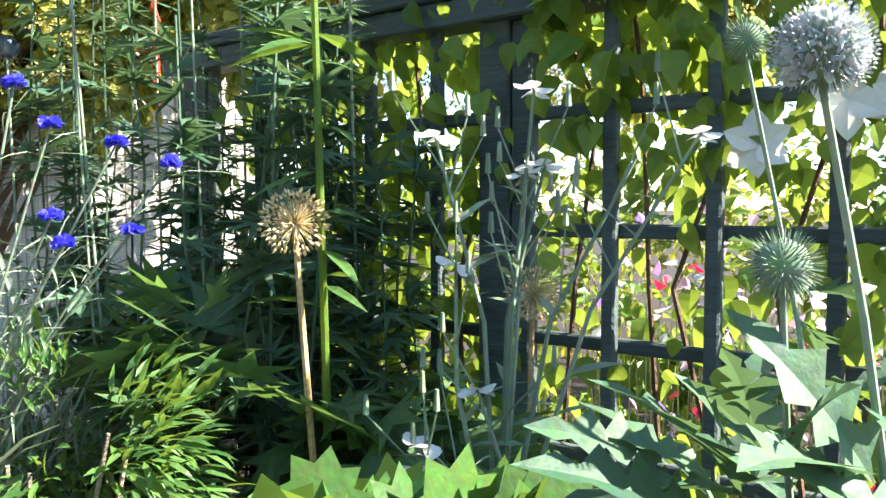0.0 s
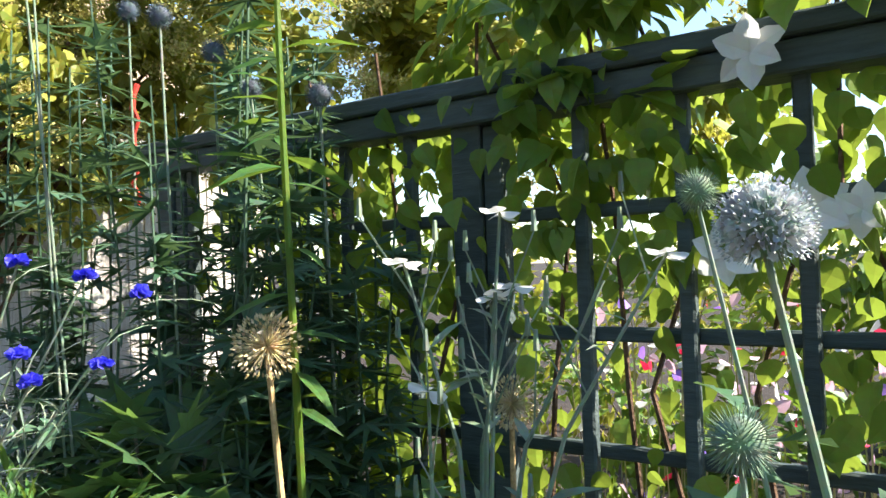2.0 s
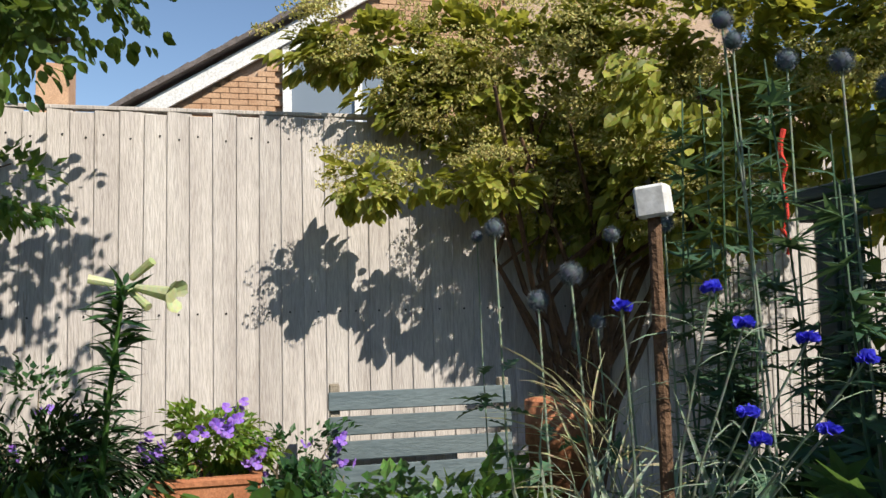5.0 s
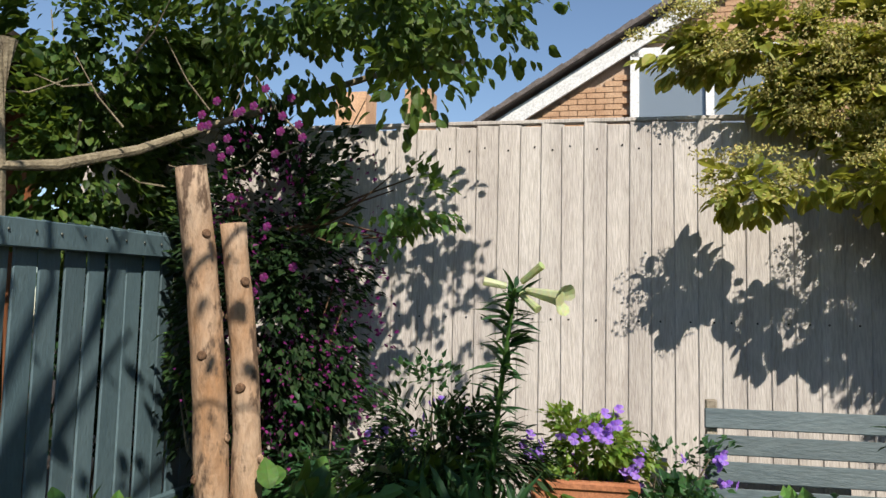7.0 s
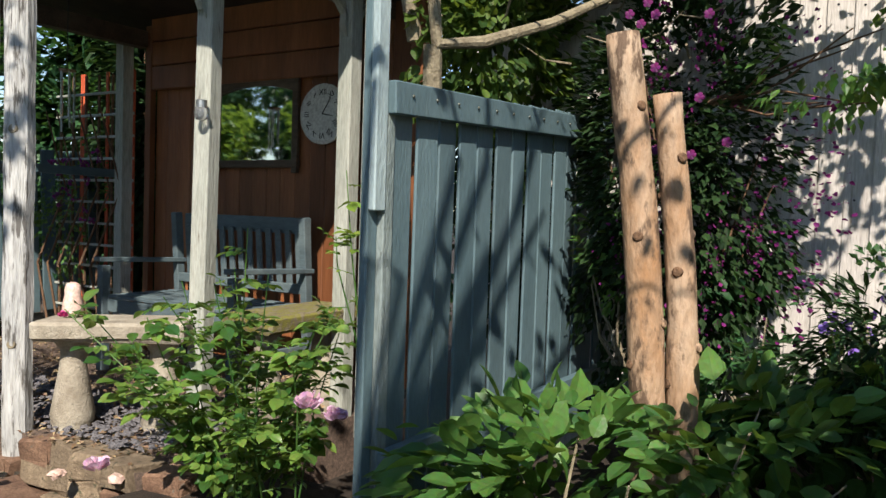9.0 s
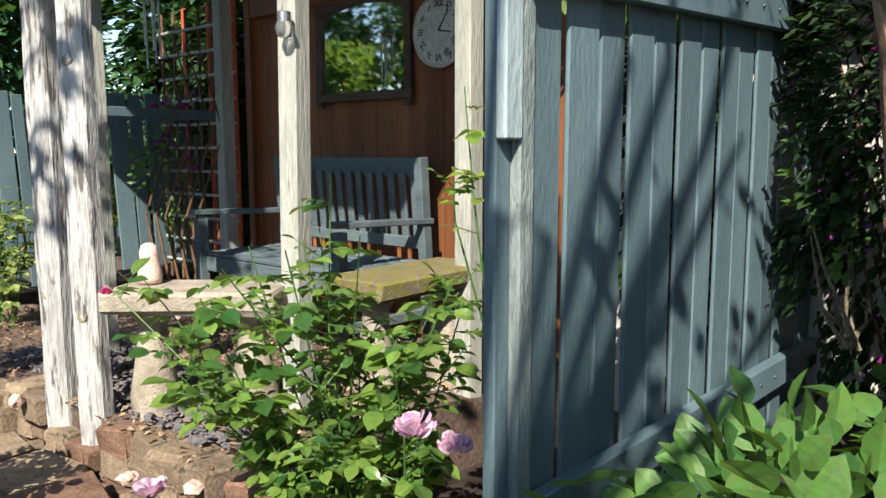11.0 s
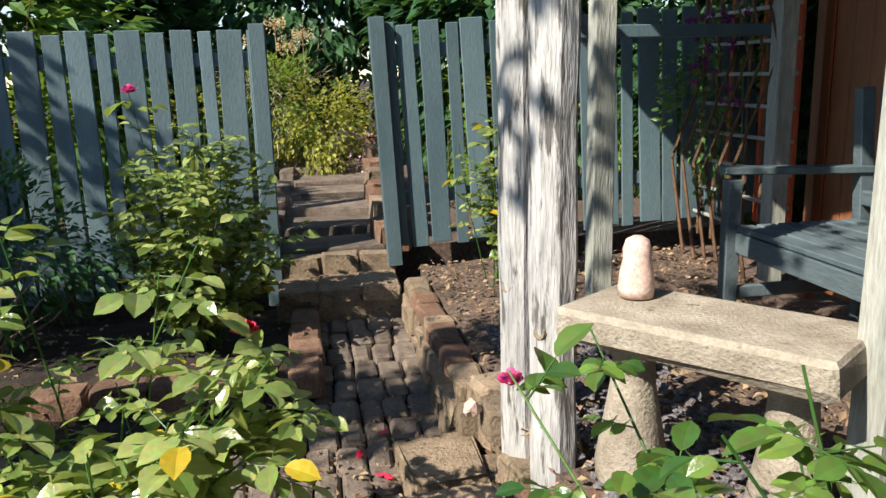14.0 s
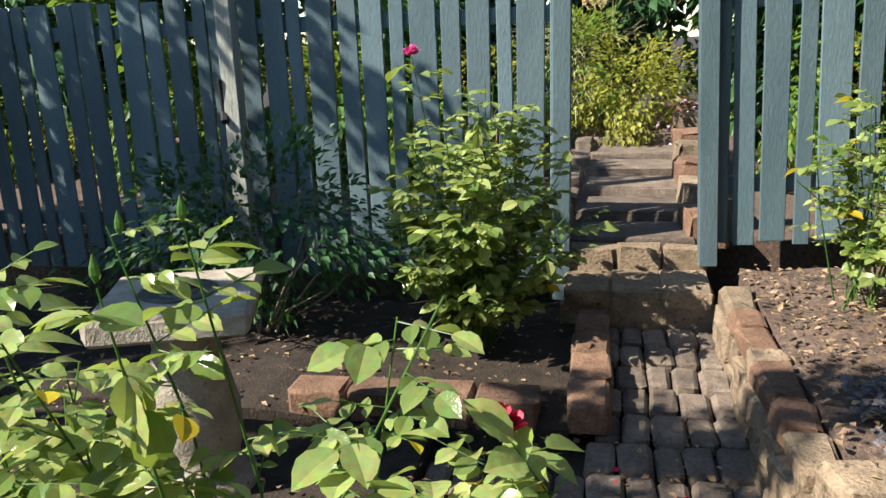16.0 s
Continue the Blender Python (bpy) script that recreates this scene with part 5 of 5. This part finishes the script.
def rose_bush(label, canes, leaf_size, per, blooms=(), mat=None, yellow=0.06, buds=()):
    """Arching canes with leaves in fives, flowers and buds."""
    t = thing("rose_bush", label, "rose bush", "rose bushes")
    geo, leaf, yel = Geo(), Geo(), Geo()
    for foot, tip in canes:
        f, tp = np.array(foot, float), np.array(tip, float)
        mid = (f + tp) / 2 + unit(1)[0] * 0.05 + (0, 0, 0.08)
        pts = [f, (f + mid) / 2, mid, (mid + tp) / 2, tp]
        geo.tube(pts, 0.0038, 0.0018, 6)
        for j in range(per):
            s = 1.0 + 2.95 * RNG.random()
            i = int(s)
            q = np.array(pts[i]) + (np.array(pts[i + 1]) - np.array(pts[i])) * (s - i)
            d = unit(1)[0]
            d[2] = 0.3 * d[2] + 0.15
            d /= np.linalg.norm(d)
            ln = leaf_size * RNG.uniform(1.1, 1.8)
            side = np.cross(d, (0, 0, 1.0))
            geo.tube([q, q + d * ln], 0.0018, 0.0012, 4)
            pos = np.array([q + d * ln, q + d * ln * 0.65, q + d * ln * 0.65, q + d * ln * 0.3, q + d * ln * 0.3])
            ah = np.array([d, d * 0.5 + side, d * 0.5 - side, d * 0.5 + side, d * 0.5 - side])
            size = leaf_size * RNG.choice((0.7, 0.9, 1.0, 1.35)) * RNG.uniform(0.75, 1.1, 5) * (1.1, 1, 1, 0.75, 0.75)
            up = np.array([0, 0, 1.0]) + 0.6 * unit(5)
            cut = 1 if RNG.random() < yellow * 3 else 0
            leaf.leaves(ROSE_LEAF, pos[cut:], (ah - (0, 0, 0.15))[cut:], up[cut:], size[cut:])
            yel.leaves(ROSE_LEAF, pos[:cut], (ah - (0, 0, 0.15))[:cut], up[:cut], size[:cut])
    part("cane_growth", geo, L_MID, t)
    part("foliage", leaf, mat or L_ROSE_LIT, t)
    if yel.n:
        part("yellow_leaves", yel, L_YELLOW, t, "yellowed leaves")
    for c, s, m in blooms:
        n = 44
        d = unit(n)
        d[:, 2] = np.abs(d[:, 2]) * 0.9 - 0.15
        part("bloom", Geo().leaves(WIDE_PETAL, np.array(c) + d * s * RNG.uniform(0.1, 0.3, n)[:, None], d * 0.55 + (0, 0, 0.6), -d + 0.25 * unit(n), s * RNG.uniform(0.34, 0.5, n)), m, t)
    for c in buds:
        part("bud", Geo().lathe([(0.002, -0.012), (0.008, 0), (0.007, 0.012), (0.001, 0.03)], c, 8), L_MID, t)
    return t


def canes(foot, centre, radii, n):
    return [(np.array(foot) + unit(1)[0] * (0.08, 0.08, 0), np.array(centre) + unit(1)[0] * np.array(radii)) for _ in range(n)]


rose_bush("sprawling rose with pale pink double blooms by the fence post", canes((-2.15, -2.95, 0.25), (-2.12, -2.98, 0.85), (0.40, 0.42, 0.34), 30) + [((-2.1, -2.9, 0.3), (-2.08, -2.94, 1.33)), ((-2.1, -3.0, 0.4), (-1.75, -3.5, 1.02)), ((-2.1, -3.0, 0.4), (-1.95, -3.7, 1.0)), ((-2.15, -2.75, 0.3), (-2.2, -2.6, 1.02)), ((-2.15, -2.75, 0.3), (-1.98, -2.62, 0.9))], 0.05, 13, [((-1.9, -2.48, 0.80), 0.085, P_PINK), ((-1.97, -2.43, 0.76), 0.07, P_PINK), ((-1.72, -3.25, 0.5), 0.08, P_PINK), ((-1.76, -3.52, 0.99), 0.035, P_MAGENTA)], L_GLOSSY, 0.0)
rose_bush("leggy rose with one crimson bloom, leaves coloured pale for sun sheen", canes((-0.95, -4.25, 0.1), (-0.98, -4.1, 0.70), (0.5, 0.28, 0.28), 22) + canes((-0.35, -4.4, 0.1), (-0.35, -4.3, 0.6), (0.35, 0.28, 0.3), 13) + [((-0.95, -4.2, 0.2), (-0.82, -4.23, 1.18)), ((-0.95, -4.2, 0.2), (-1.24, -4.17, 1.1)), ((-0.9, -4.2, 0.2), (-0.6, -4.35, 1.15)), ((-0.9, -4.2, 0.2), (-0.75, -4.1, 1.12)), ((-0.5, -4.3, 0.2), (-0.45, -4.2, 1.1)), ((-0.6, -4.3, 0.2), (-0.62, -4.05, 1.05)), ((-0.4, -4.3, 0.2), (-0.3, -4.3, 1.0)), ((-1.0, -4.3, 0.2), (-1.12, -4.35, 1.0)), ((-1.1, -4.2, 0.2), (-1.31, -4.25, 0.83))], 0.064, 10, [((-1.315, -4.22, 0.875), 0.058, P_RED)], None, 0.035, [(-0.82, -4.23, 1.2), (-0.75, -4.1, 1.14), (-0.66, -4.3, 1.16)])
rose_bush("tall rose bush with a pink bloom against the blue fence", canes((-0.9, -6.5, 0.1), (-0.95, -6.4, 0.8), (0.45, 0.35, 0.48), 60) + [((-0.85, -6.4, 0.2), (-0.72, -6.15, 1.42))], 0.058, 13, [((-0.735, -6.1, 1.4), 0.06, P_MAGENTA)], L_ROSE_LIT, 0.01)
rose_bush("small rose bush beside the gate", canes((-2.5, -6.55, 0.3), (-2.45, -6.5, 0.95), (0.26, 0.24, 0.24), 17), 0.052, 10, (), L_ROSE_LIT, 0.02)
rose_bush("trailing rose shoot at the fence post", [((-2.25, -2.55, 0.9), (-2.38, -2.75, 1.55)), ((-2.3, -2.6, 0.9), (-2.45, -2.85, 1.3))], 0.042, 6, (), L_FRESH, 0.0)
bush("shrub_by_fence", "dark low shrub at the foot of the fence", "shrub", (0.15, -6.5, 0.6), (0.8, 0.5, 0.45), 2400, OVATE2, 0.06, L_DARK, 24)
rose_bush("rose shoots at the path edge", canes((-0.6, -3.75, 0.0), (-0.6, -3.95, 0.55), (0.4, 0.2, 0.2), 9), 0.06, 7, (), L_GLOSSY, 0.05)

# growth beyond the gate
for i in range(8):
    bush("border_plant", "sunlit fresh green border plants behind the fence", "shrub", (-0.6 + 0.62 * i, -9.3 + 0.2 * math.sin(i * 2), 0.95), (0.42, 0.4, 0.62), 800, OVATE2, 0.09, L_FRESH if i % 3 else L_OLIVE, 16, 0.3, 4, group="border beyond the fence")
for i in range(4):
    bush("border_plant", "sunlit border plants behind the fence by the arbour", "shrub", (-2.7 - 0.6 * i, -9.0, 1.0), (0.4, 0.4, 0.6), 700, OVATE2, 0.09, L_OLIVE if i % 2 else L_FRESH, 16, 0.3, 4, group="border beyond the fence")
for i, (x, y, z, rx, rz, m, n) in enumerate([(-1.3, -10.0, 1.15, 0.6, 0.5, L_STRAW, 900), (-1.6, -9.8, 1.0, 0.6, 0.5, L_OLIVE, 3200), (-1.1, -10.0, 1.1, 0.6, 0.55, L_FRESH, 2600), (-1.9, -9.9, 0.75, 0.4, 0.2, P_PINK, 260)]):
    bush("meadow_clump", "sunlit dry grasses and seed heads beyond the gate", "grass", (x, y, z), (rx, 0.6, rz), n, GRASS if m is L_STRAW else OVATE2, 0.2 if m is L_STRAW else 0.055, m, 24, group="clumps beyond the gate")
sh = thing("angelica_seed_head", "tall buff seed heads beyond the gate", "seed heads")
for i, (x, z) in enumerate([(-1.25, 1.95), (-1.5, 1.85), (-1.05, 1.8), (-1.35, 1.75)]):
    part("stalk", Geo().tube([(x, -10.2, 0.4), (x, -10.2, z)], 0.007, 0.004, 5), STRAW, sh)
    d = unit(120)
    part("seed_head", Geo().leaves(KNOB, np.array((x, -10.2, z)) + 0 * d, d * (1, 1, 0.6), unit(120), 0.11), P_FUZZ, sh)
for i, (x, y, z, r, h) in enumerate([(-3.7, -9.4, 1.9, 1.3, 1.9), (1.4, -9.6, 1.6, 1.9, 1.7), (-1.4, -13.6, 2.4, 3.0, 2.4), (-4.0, -13.0, 2.4, 2.6, 2.6), (2.4, -13.0, 2.4, 2.6, 2.6), (-5.9, -8.8, 2.2, 1.6, 2.2), (4.5, -9.6, 2.0, 1.8, 1.9), (0.2, -11.2, 1.5, 0.7, 1.4), (-3.2, -11.2, 1.9, 0.8, 1.7), (-1.5, -12.6, 2.6, 1.6, 1.6), (2.8, -10.8, 3.4, 2.0, 1.6), (5.6, -9.6, 3.4, 1.8, 1.8)]):
    bush("back_hedge", "dense dark evergreen shrub beyond the fence", "shrub", (x, y, z), (r, r * 0.6, h), 5000, OVATE2, 0.2, L_DARK if i != 1 else L_MID, 40, 0.25, 6, VINE_BARK, group="shrubs beyond the fence")
for i, (x, y) in enumerate([(-4.6, -7.9), (-6.0, -5.0), (-5.8, -3.5)]):
    bush("dark_shrub", "dark shrub behind the arbour", "shrub", (x, y, 1.6), (0.9, 0.9, 1.5), 1500, OVATE2, 0.11, L_DARK, 26, 0.28, 5, VINE_BARK, group="shrubs behind the arbour")

# Near-black leaves here carry the deep shade round the arbour in their colour.
bush("dark_shrub", "dense dark evergreen behind the trellis screen", "shrub", (-5.1, -6.6, 1.9), (0.6, 1.3, 2.0), 6000, OVATE2, 0.17, L_DEEP_SHADE, 50, 0.26, 5, VINE_BARK, group="shrubs behind the arbour")
bush("dark_shrub", "dense dark evergreen closing the arbour corner", "shrub", (-4.75, -7.0, 1.9), (0.4, 1.0, 1.6), 5000, OVATE2, 0.15, L_DEEP_SHADE, 50, 0.26, 5, VINE_BARK, group="shrubs behind the arbour")
bush("dark_shrub", "tall dark evergreen behind the arbour corner", "shrub", (-5.6, -7.4, 2.9), (0.8, 1.7, 1.3), 6000, OVATE2, 0.2, L_DEEP_SHADE, 50, 0.26, 5, VINE_BARK, group="shrubs behind the arbour")
bush("dark_shrub", "dense dark evergreen beside the arbour wall", "shrub", (-4.5, -3.1, 1.9), (0.45, 0.55, 1.2), 4000, OVATE2, 0.11, L_DEEP_SHADE, 50, 0.26, 5, VINE_BARK, group="shrubs behind the arbour")
bush("dark_shrub", "dark evergreen growth between fence and arbour", "shrub", (-3.6, -2.75, 1.5), (0.4, 0.24, 0.75), 2600, OVATE2, 0.07, L_DEEP_SHADE, 30, 0.26, 5, VINE_BARK, foot=(-3.6, -2.8, 0.0))

# hedge closing the garden on the sunny side, and unseen trees added for dappled shade
for i, (x, y, z, r, h) in enumerate([(5.6, 1.0, 1.6, 1.2, 1.6), (5.8, -2.0, 1.7, 1.3, 1.7), (5.4, -5.0, 1.6, 1.2, 1.6), (5.0, 4.0, 1.5, 1.3, 1.5)]):
    bush("garden_hedge", "tall leafy hedge closing the garden", "hedge", (x, y, z), (r * 0.8, r * 1.4, h), 2600, OVATE2, 0.14, L_MID, 40, 0.26, 6, VINE_BARK, group="hedge")
# These trees stand out of view, placed up-sun only to throw shade.
for x, y, bx, by, z, r, m in ((0.35, 0.75, 2.1, 0.7, 3.8, (0.7, 0.6, 0.35), 1300), (-0.4, -0.9, 2.6, -0.3, 3.7, (1.4, 0.9, 0.5), 110), (3.9, -5.7, 4.3, -5.0, 3.9, (1.9, 1.7, 0.8), 9500), (2.3, -3.2, 3.8, -4.4, 4.3, (0.7, 0.45, 0.3), 520), (0.6, -3.4, 3.6, -4.6, 4.3, (0.9, 0.7, 0.4), 420)):
    tr = thing("added_shade_tree", "unseen tree added to cast dappled shade", "tree", "shade trees")
    geo = Geo().tube([(bx, by, 0), (bx - 0.05, by, 1.6), ((bx + x) / 2, (by + y) / 2, 3.0), (x, y, z)], 0.09, 0.03, 9, 0.08)
    for k in range(14):
        e = np.array((x, y, z)) + unit(1)[0] * np.array(r) * 0.9
        geo.tube([((bx + x) / 2, (by + y) / 2, 3.0), (np.array((x, y, z)) + e) / 2 - (0, 0, 0.1), e], 0.022, 0.006, 6)
    part("trunk", geo, STEM_BARK, tr)
    p, d = cloud((x, y, z), r, m, 44, 0.25)
    part("crown", Geo().leaves(OVATE, p, d - (0, 0, 0.3), np.array([0, 0, 1.0]) + 0.7 * unit(m), RNG.uniform(0.07, 0.11, m)), L_MID, tr)

# ---- brick house beyond the fence ----
house = thing("brick_house", "brick house with a white-edged gable and a white window", "house")
HX = -10.0
RIDGE_Y, RIDGE_Z, EAVE_Y, EAVE_Z = 3.9, 7.3, -1.85, 3.75
SL = (RIDGE_Z - EAVE_Z) / (RIDGE_Y - EAVE_Y)
geo = Geo().add([(HX - 0.05, -2.0, 0), (HX - 0.05, 8.8, 0), (HX - 0.05, 8.8, 3.9), (HX - 0.05, RIDGE_Y, RIDGE_Z), (HX - 0.05, -2.0, 3.9), (HX - 6, -2.0, 0), (HX - 6, 8.8, 0), (HX - 6, 8.8, 3.9), (HX - 6, RIDGE_Y, RIDGE_Z), (HX - 6, -2.0, 3.9)], [(0, 1, 2, 3, 4), (5, 9, 8, 7, 6), (0, 4, 9, 5), (1, 6, 7, 2), (4, 3, 8, 9), (3, 2, 7, 8)])
part("wall", geo, MORTAR, house)
bricks = Geo()
for r in range(46):
    z = 3.55 + 0.075 * r
    y = -1.95 + 0.1125 * (r % 2)
    while y < 3.0:
        top = EAVE_Z + SL * (y - EAVE_Y)
        if z + 0.07 < top and not (0.02 < y + 0.1 < 2.0 and z < 5.0):
            bricks.add([(HX, y, z), (HX, y + 0.215, z), (HX, y + 0.215, z + 0.065), (HX, y, z + 0.065), (HX - 0.06, y, z), (HX - 0.06, y + 0.215, z), (HX - 0.06, y + 0.215, z + 0.065), (HX - 0.06, y, z + 0.065)], [(0, 1, 2, 3), (4, 0, 3, 7), (1, 5, 6, 2), (3, 2, 6, 7), (4, 5, 1, 0)])
        y += 0.225
bw = part("brickwork", bricks, HOUSE_BRICK, house)
bw["kind"] = "stuff"
ang = math.degrees(math.atan(SL))
ln = math.hypot(RIDGE_Y - EAVE_Y, RIDGE_Z - EAVE_Z)
cy, cz = (RIDGE_Y + EAVE_Y) / 2, (RIDGE_Z + EAVE_Z) / 2
block("bargeboard", (0.05, ln + 0.3, 0.2), (HX + 0.08, cy, cz + 0.1), WHITE, house, (ang, 0, 0))
block("roof", (7, ln + 0.4, 0.06), (HX - 3.25, cy - 0.07, cz + 0.27), ROOF_TILE, house, (ang, 0, 0))
for i in range(20):
    s = -ln / 2 + (i + 0.5) * ln / 20
    block("roof_tile", (0.3, 0.34, 0.035), (HX + 0.02, cy + s * math.cos(radians(ang)) - 0.08, cz + s * math.sin(radians(ang)) + 0.315), ROOF_TILE, house, (ang + 4, 0, 0), 0.006)
win = part("window", Geo().add([(HX + 0.01, 0.15, 3.6), (HX + 0.01, 1.9, 3.6), (HX + 0.01, 1.9, 4.85), (HX + 0.01, 0.15, 4.85)], [(0, 1, 2, 3)]), pane_mat, house, "white-framed window")
for yy, zz, sy, sz in ((0.1, 4.25, 0.11, 1.4), (1.0, 4.25, 0.1, 1.3), (1.92, 4.25, 0.11, 1.4), (1.0, 4.92, 1.9, 0.12), (1.0, 3.6, 1.9, 0.1)):
    block("frame", (0.06, sy, sz), (HX + 0.04, yy, zz), WHITE, win)
chim = block("chimney", (0.6, 0.5, 1.0), (HX - 2, -4.2, 4.6), HOUSE_BRICK, house)
house2 = thing("second_house_roof", "dark tiled roof and chimney behind the fence", "house")
block("roof", (4, 3.4, 0.1), (-15, -4.4, 4.4), ROOF_TILE, house2, (-18, 0, 0))
block("wall", (3.5, 3.0, 4.2), (-15, -4.2, 2.0), HOUSE_BRICK, house2)
block("chimney", (0.5, 0.5, 1.1), (-14, -3.6, 5.2), HOUSE_BRICK, house2)

# ---- path setts ----
path = thing("sett_path", "worn brick and sett path strewn with dry leaves", "path", kind="structure")
k = 0
y = -6.78
while y < -2.6:
    x = -1.98
    xe = -1.5 if y < -5.75 else (-0.9 if y < -3.9 else -1.36)
    while x < xe:
        w = (0.1, 0.13, 0.11)[k % 3]
        rough_block("sett", (w - 0.008, 0.19, 0.06), (x + w / 2, y + 0.1, -0.025 + 0.006 * math.sin(k * 2.3) + 0.09 * min(1, max(0, (-5.5 - y) / 1.2))), SETT, path, k, (0, 0, 2 * math.sin(k)), 0.09)
        x += w
        k += 1
    y += 0.2
mound("standing_ground", -1.3, 2.5, -3.9, 0.35, -0.01, MULCH, "trodden earth and bark where one walks", nx=24, ny=24, bumps=0.01)

# ---- litter and chippings ----
lit = thing("leaf_litter", "dry fallen leaves and petals on path and beds", "leaf litter", kind="stuff")
n = 3600
p = np.stack([RNG.uniform(-3.8, -2.1, n), RNG.uniform(-7.0, -3.6, n), 0.335 + RNG.uniform(0, 0.02, n)], 1)
q = np.stack([RNG.uniform(-2.0, -1.0, 900), RNG.uniform(-6.7, -3.0, 900), 0.015 + RNG.uniform(0, 0.01, 900)], 1)
q2 = np.stack([RNG.uniform(-1.3, 2.0, 1500), RNG.uniform(-7.0, -4.0, 1500), 0.08 + RNG.uniform(0, 0.025, 1500)], 1)
p = np.concatenate([p, q, q2])
part("dry_leaves", Geo().leaves(OVATE2, p, unit(len(p)) * (1, 1, 0.25), np.array([0, 0, 1.0]) + 0.5 * unit(len(p)), RNG.uniform(0.012, 0.045, len(p))), leafy("dry_leaf", (0.12, 0.07, 0.04), (0.42, 0.30, 0.18), 0.2, 0.8, (0.4, 0.3, 0.1)), lit)
q = np.stack([RNG.uniform(-1.95, -1.5, 16), RNG.uniform(-5.7, -4.2, 16), 0.02 + 0 * RNG.random(16)], 1)
part("fallen_petals", Geo().leaves(PETAL, q, unit(16) * (1, 1, 0.2), np.array([[0, 0, 1.0]] * 16), 0.045), P_RED, lit)
chips = thing("slate_chippings", "grey slate chippings on the terrace edge", "gravel", kind="stuff")
geo = Geo()
n = 1500
c = np.stack([RNG.uniform(-2.75, -2.2, n), RNG.uniform(-5.7, -3.7, n), 0.335 + RNG.uniform(0, 0.025, n)], 1)
CHIP = ([(-0.5, -0.3, 0), (0.5, -0.35, 0.05), (0.4, 0.35, 0), (-0.45, 0.3, 0.08), (-0.4, -0.2, 0.2), (0.4, -0.25, 0.22), (0.3, 0.25, 0.2), (-0.35, 0.2, 0.25)], [(0, 3, 2, 1), (4, 5, 6, 7), (0, 1, 5, 4), (1, 2, 6, 5), (2, 3, 7, 6), (3, 0, 4, 7)])
geo.leaves(CHIP, c, unit(n) * (1, 1, 0.3), np.array([0, 0, 1.0]) + 0.4 * unit(n), RNG.uniform(0.015, 0.045, n))
part("chips", geo, SLATE_CHIP, chips)
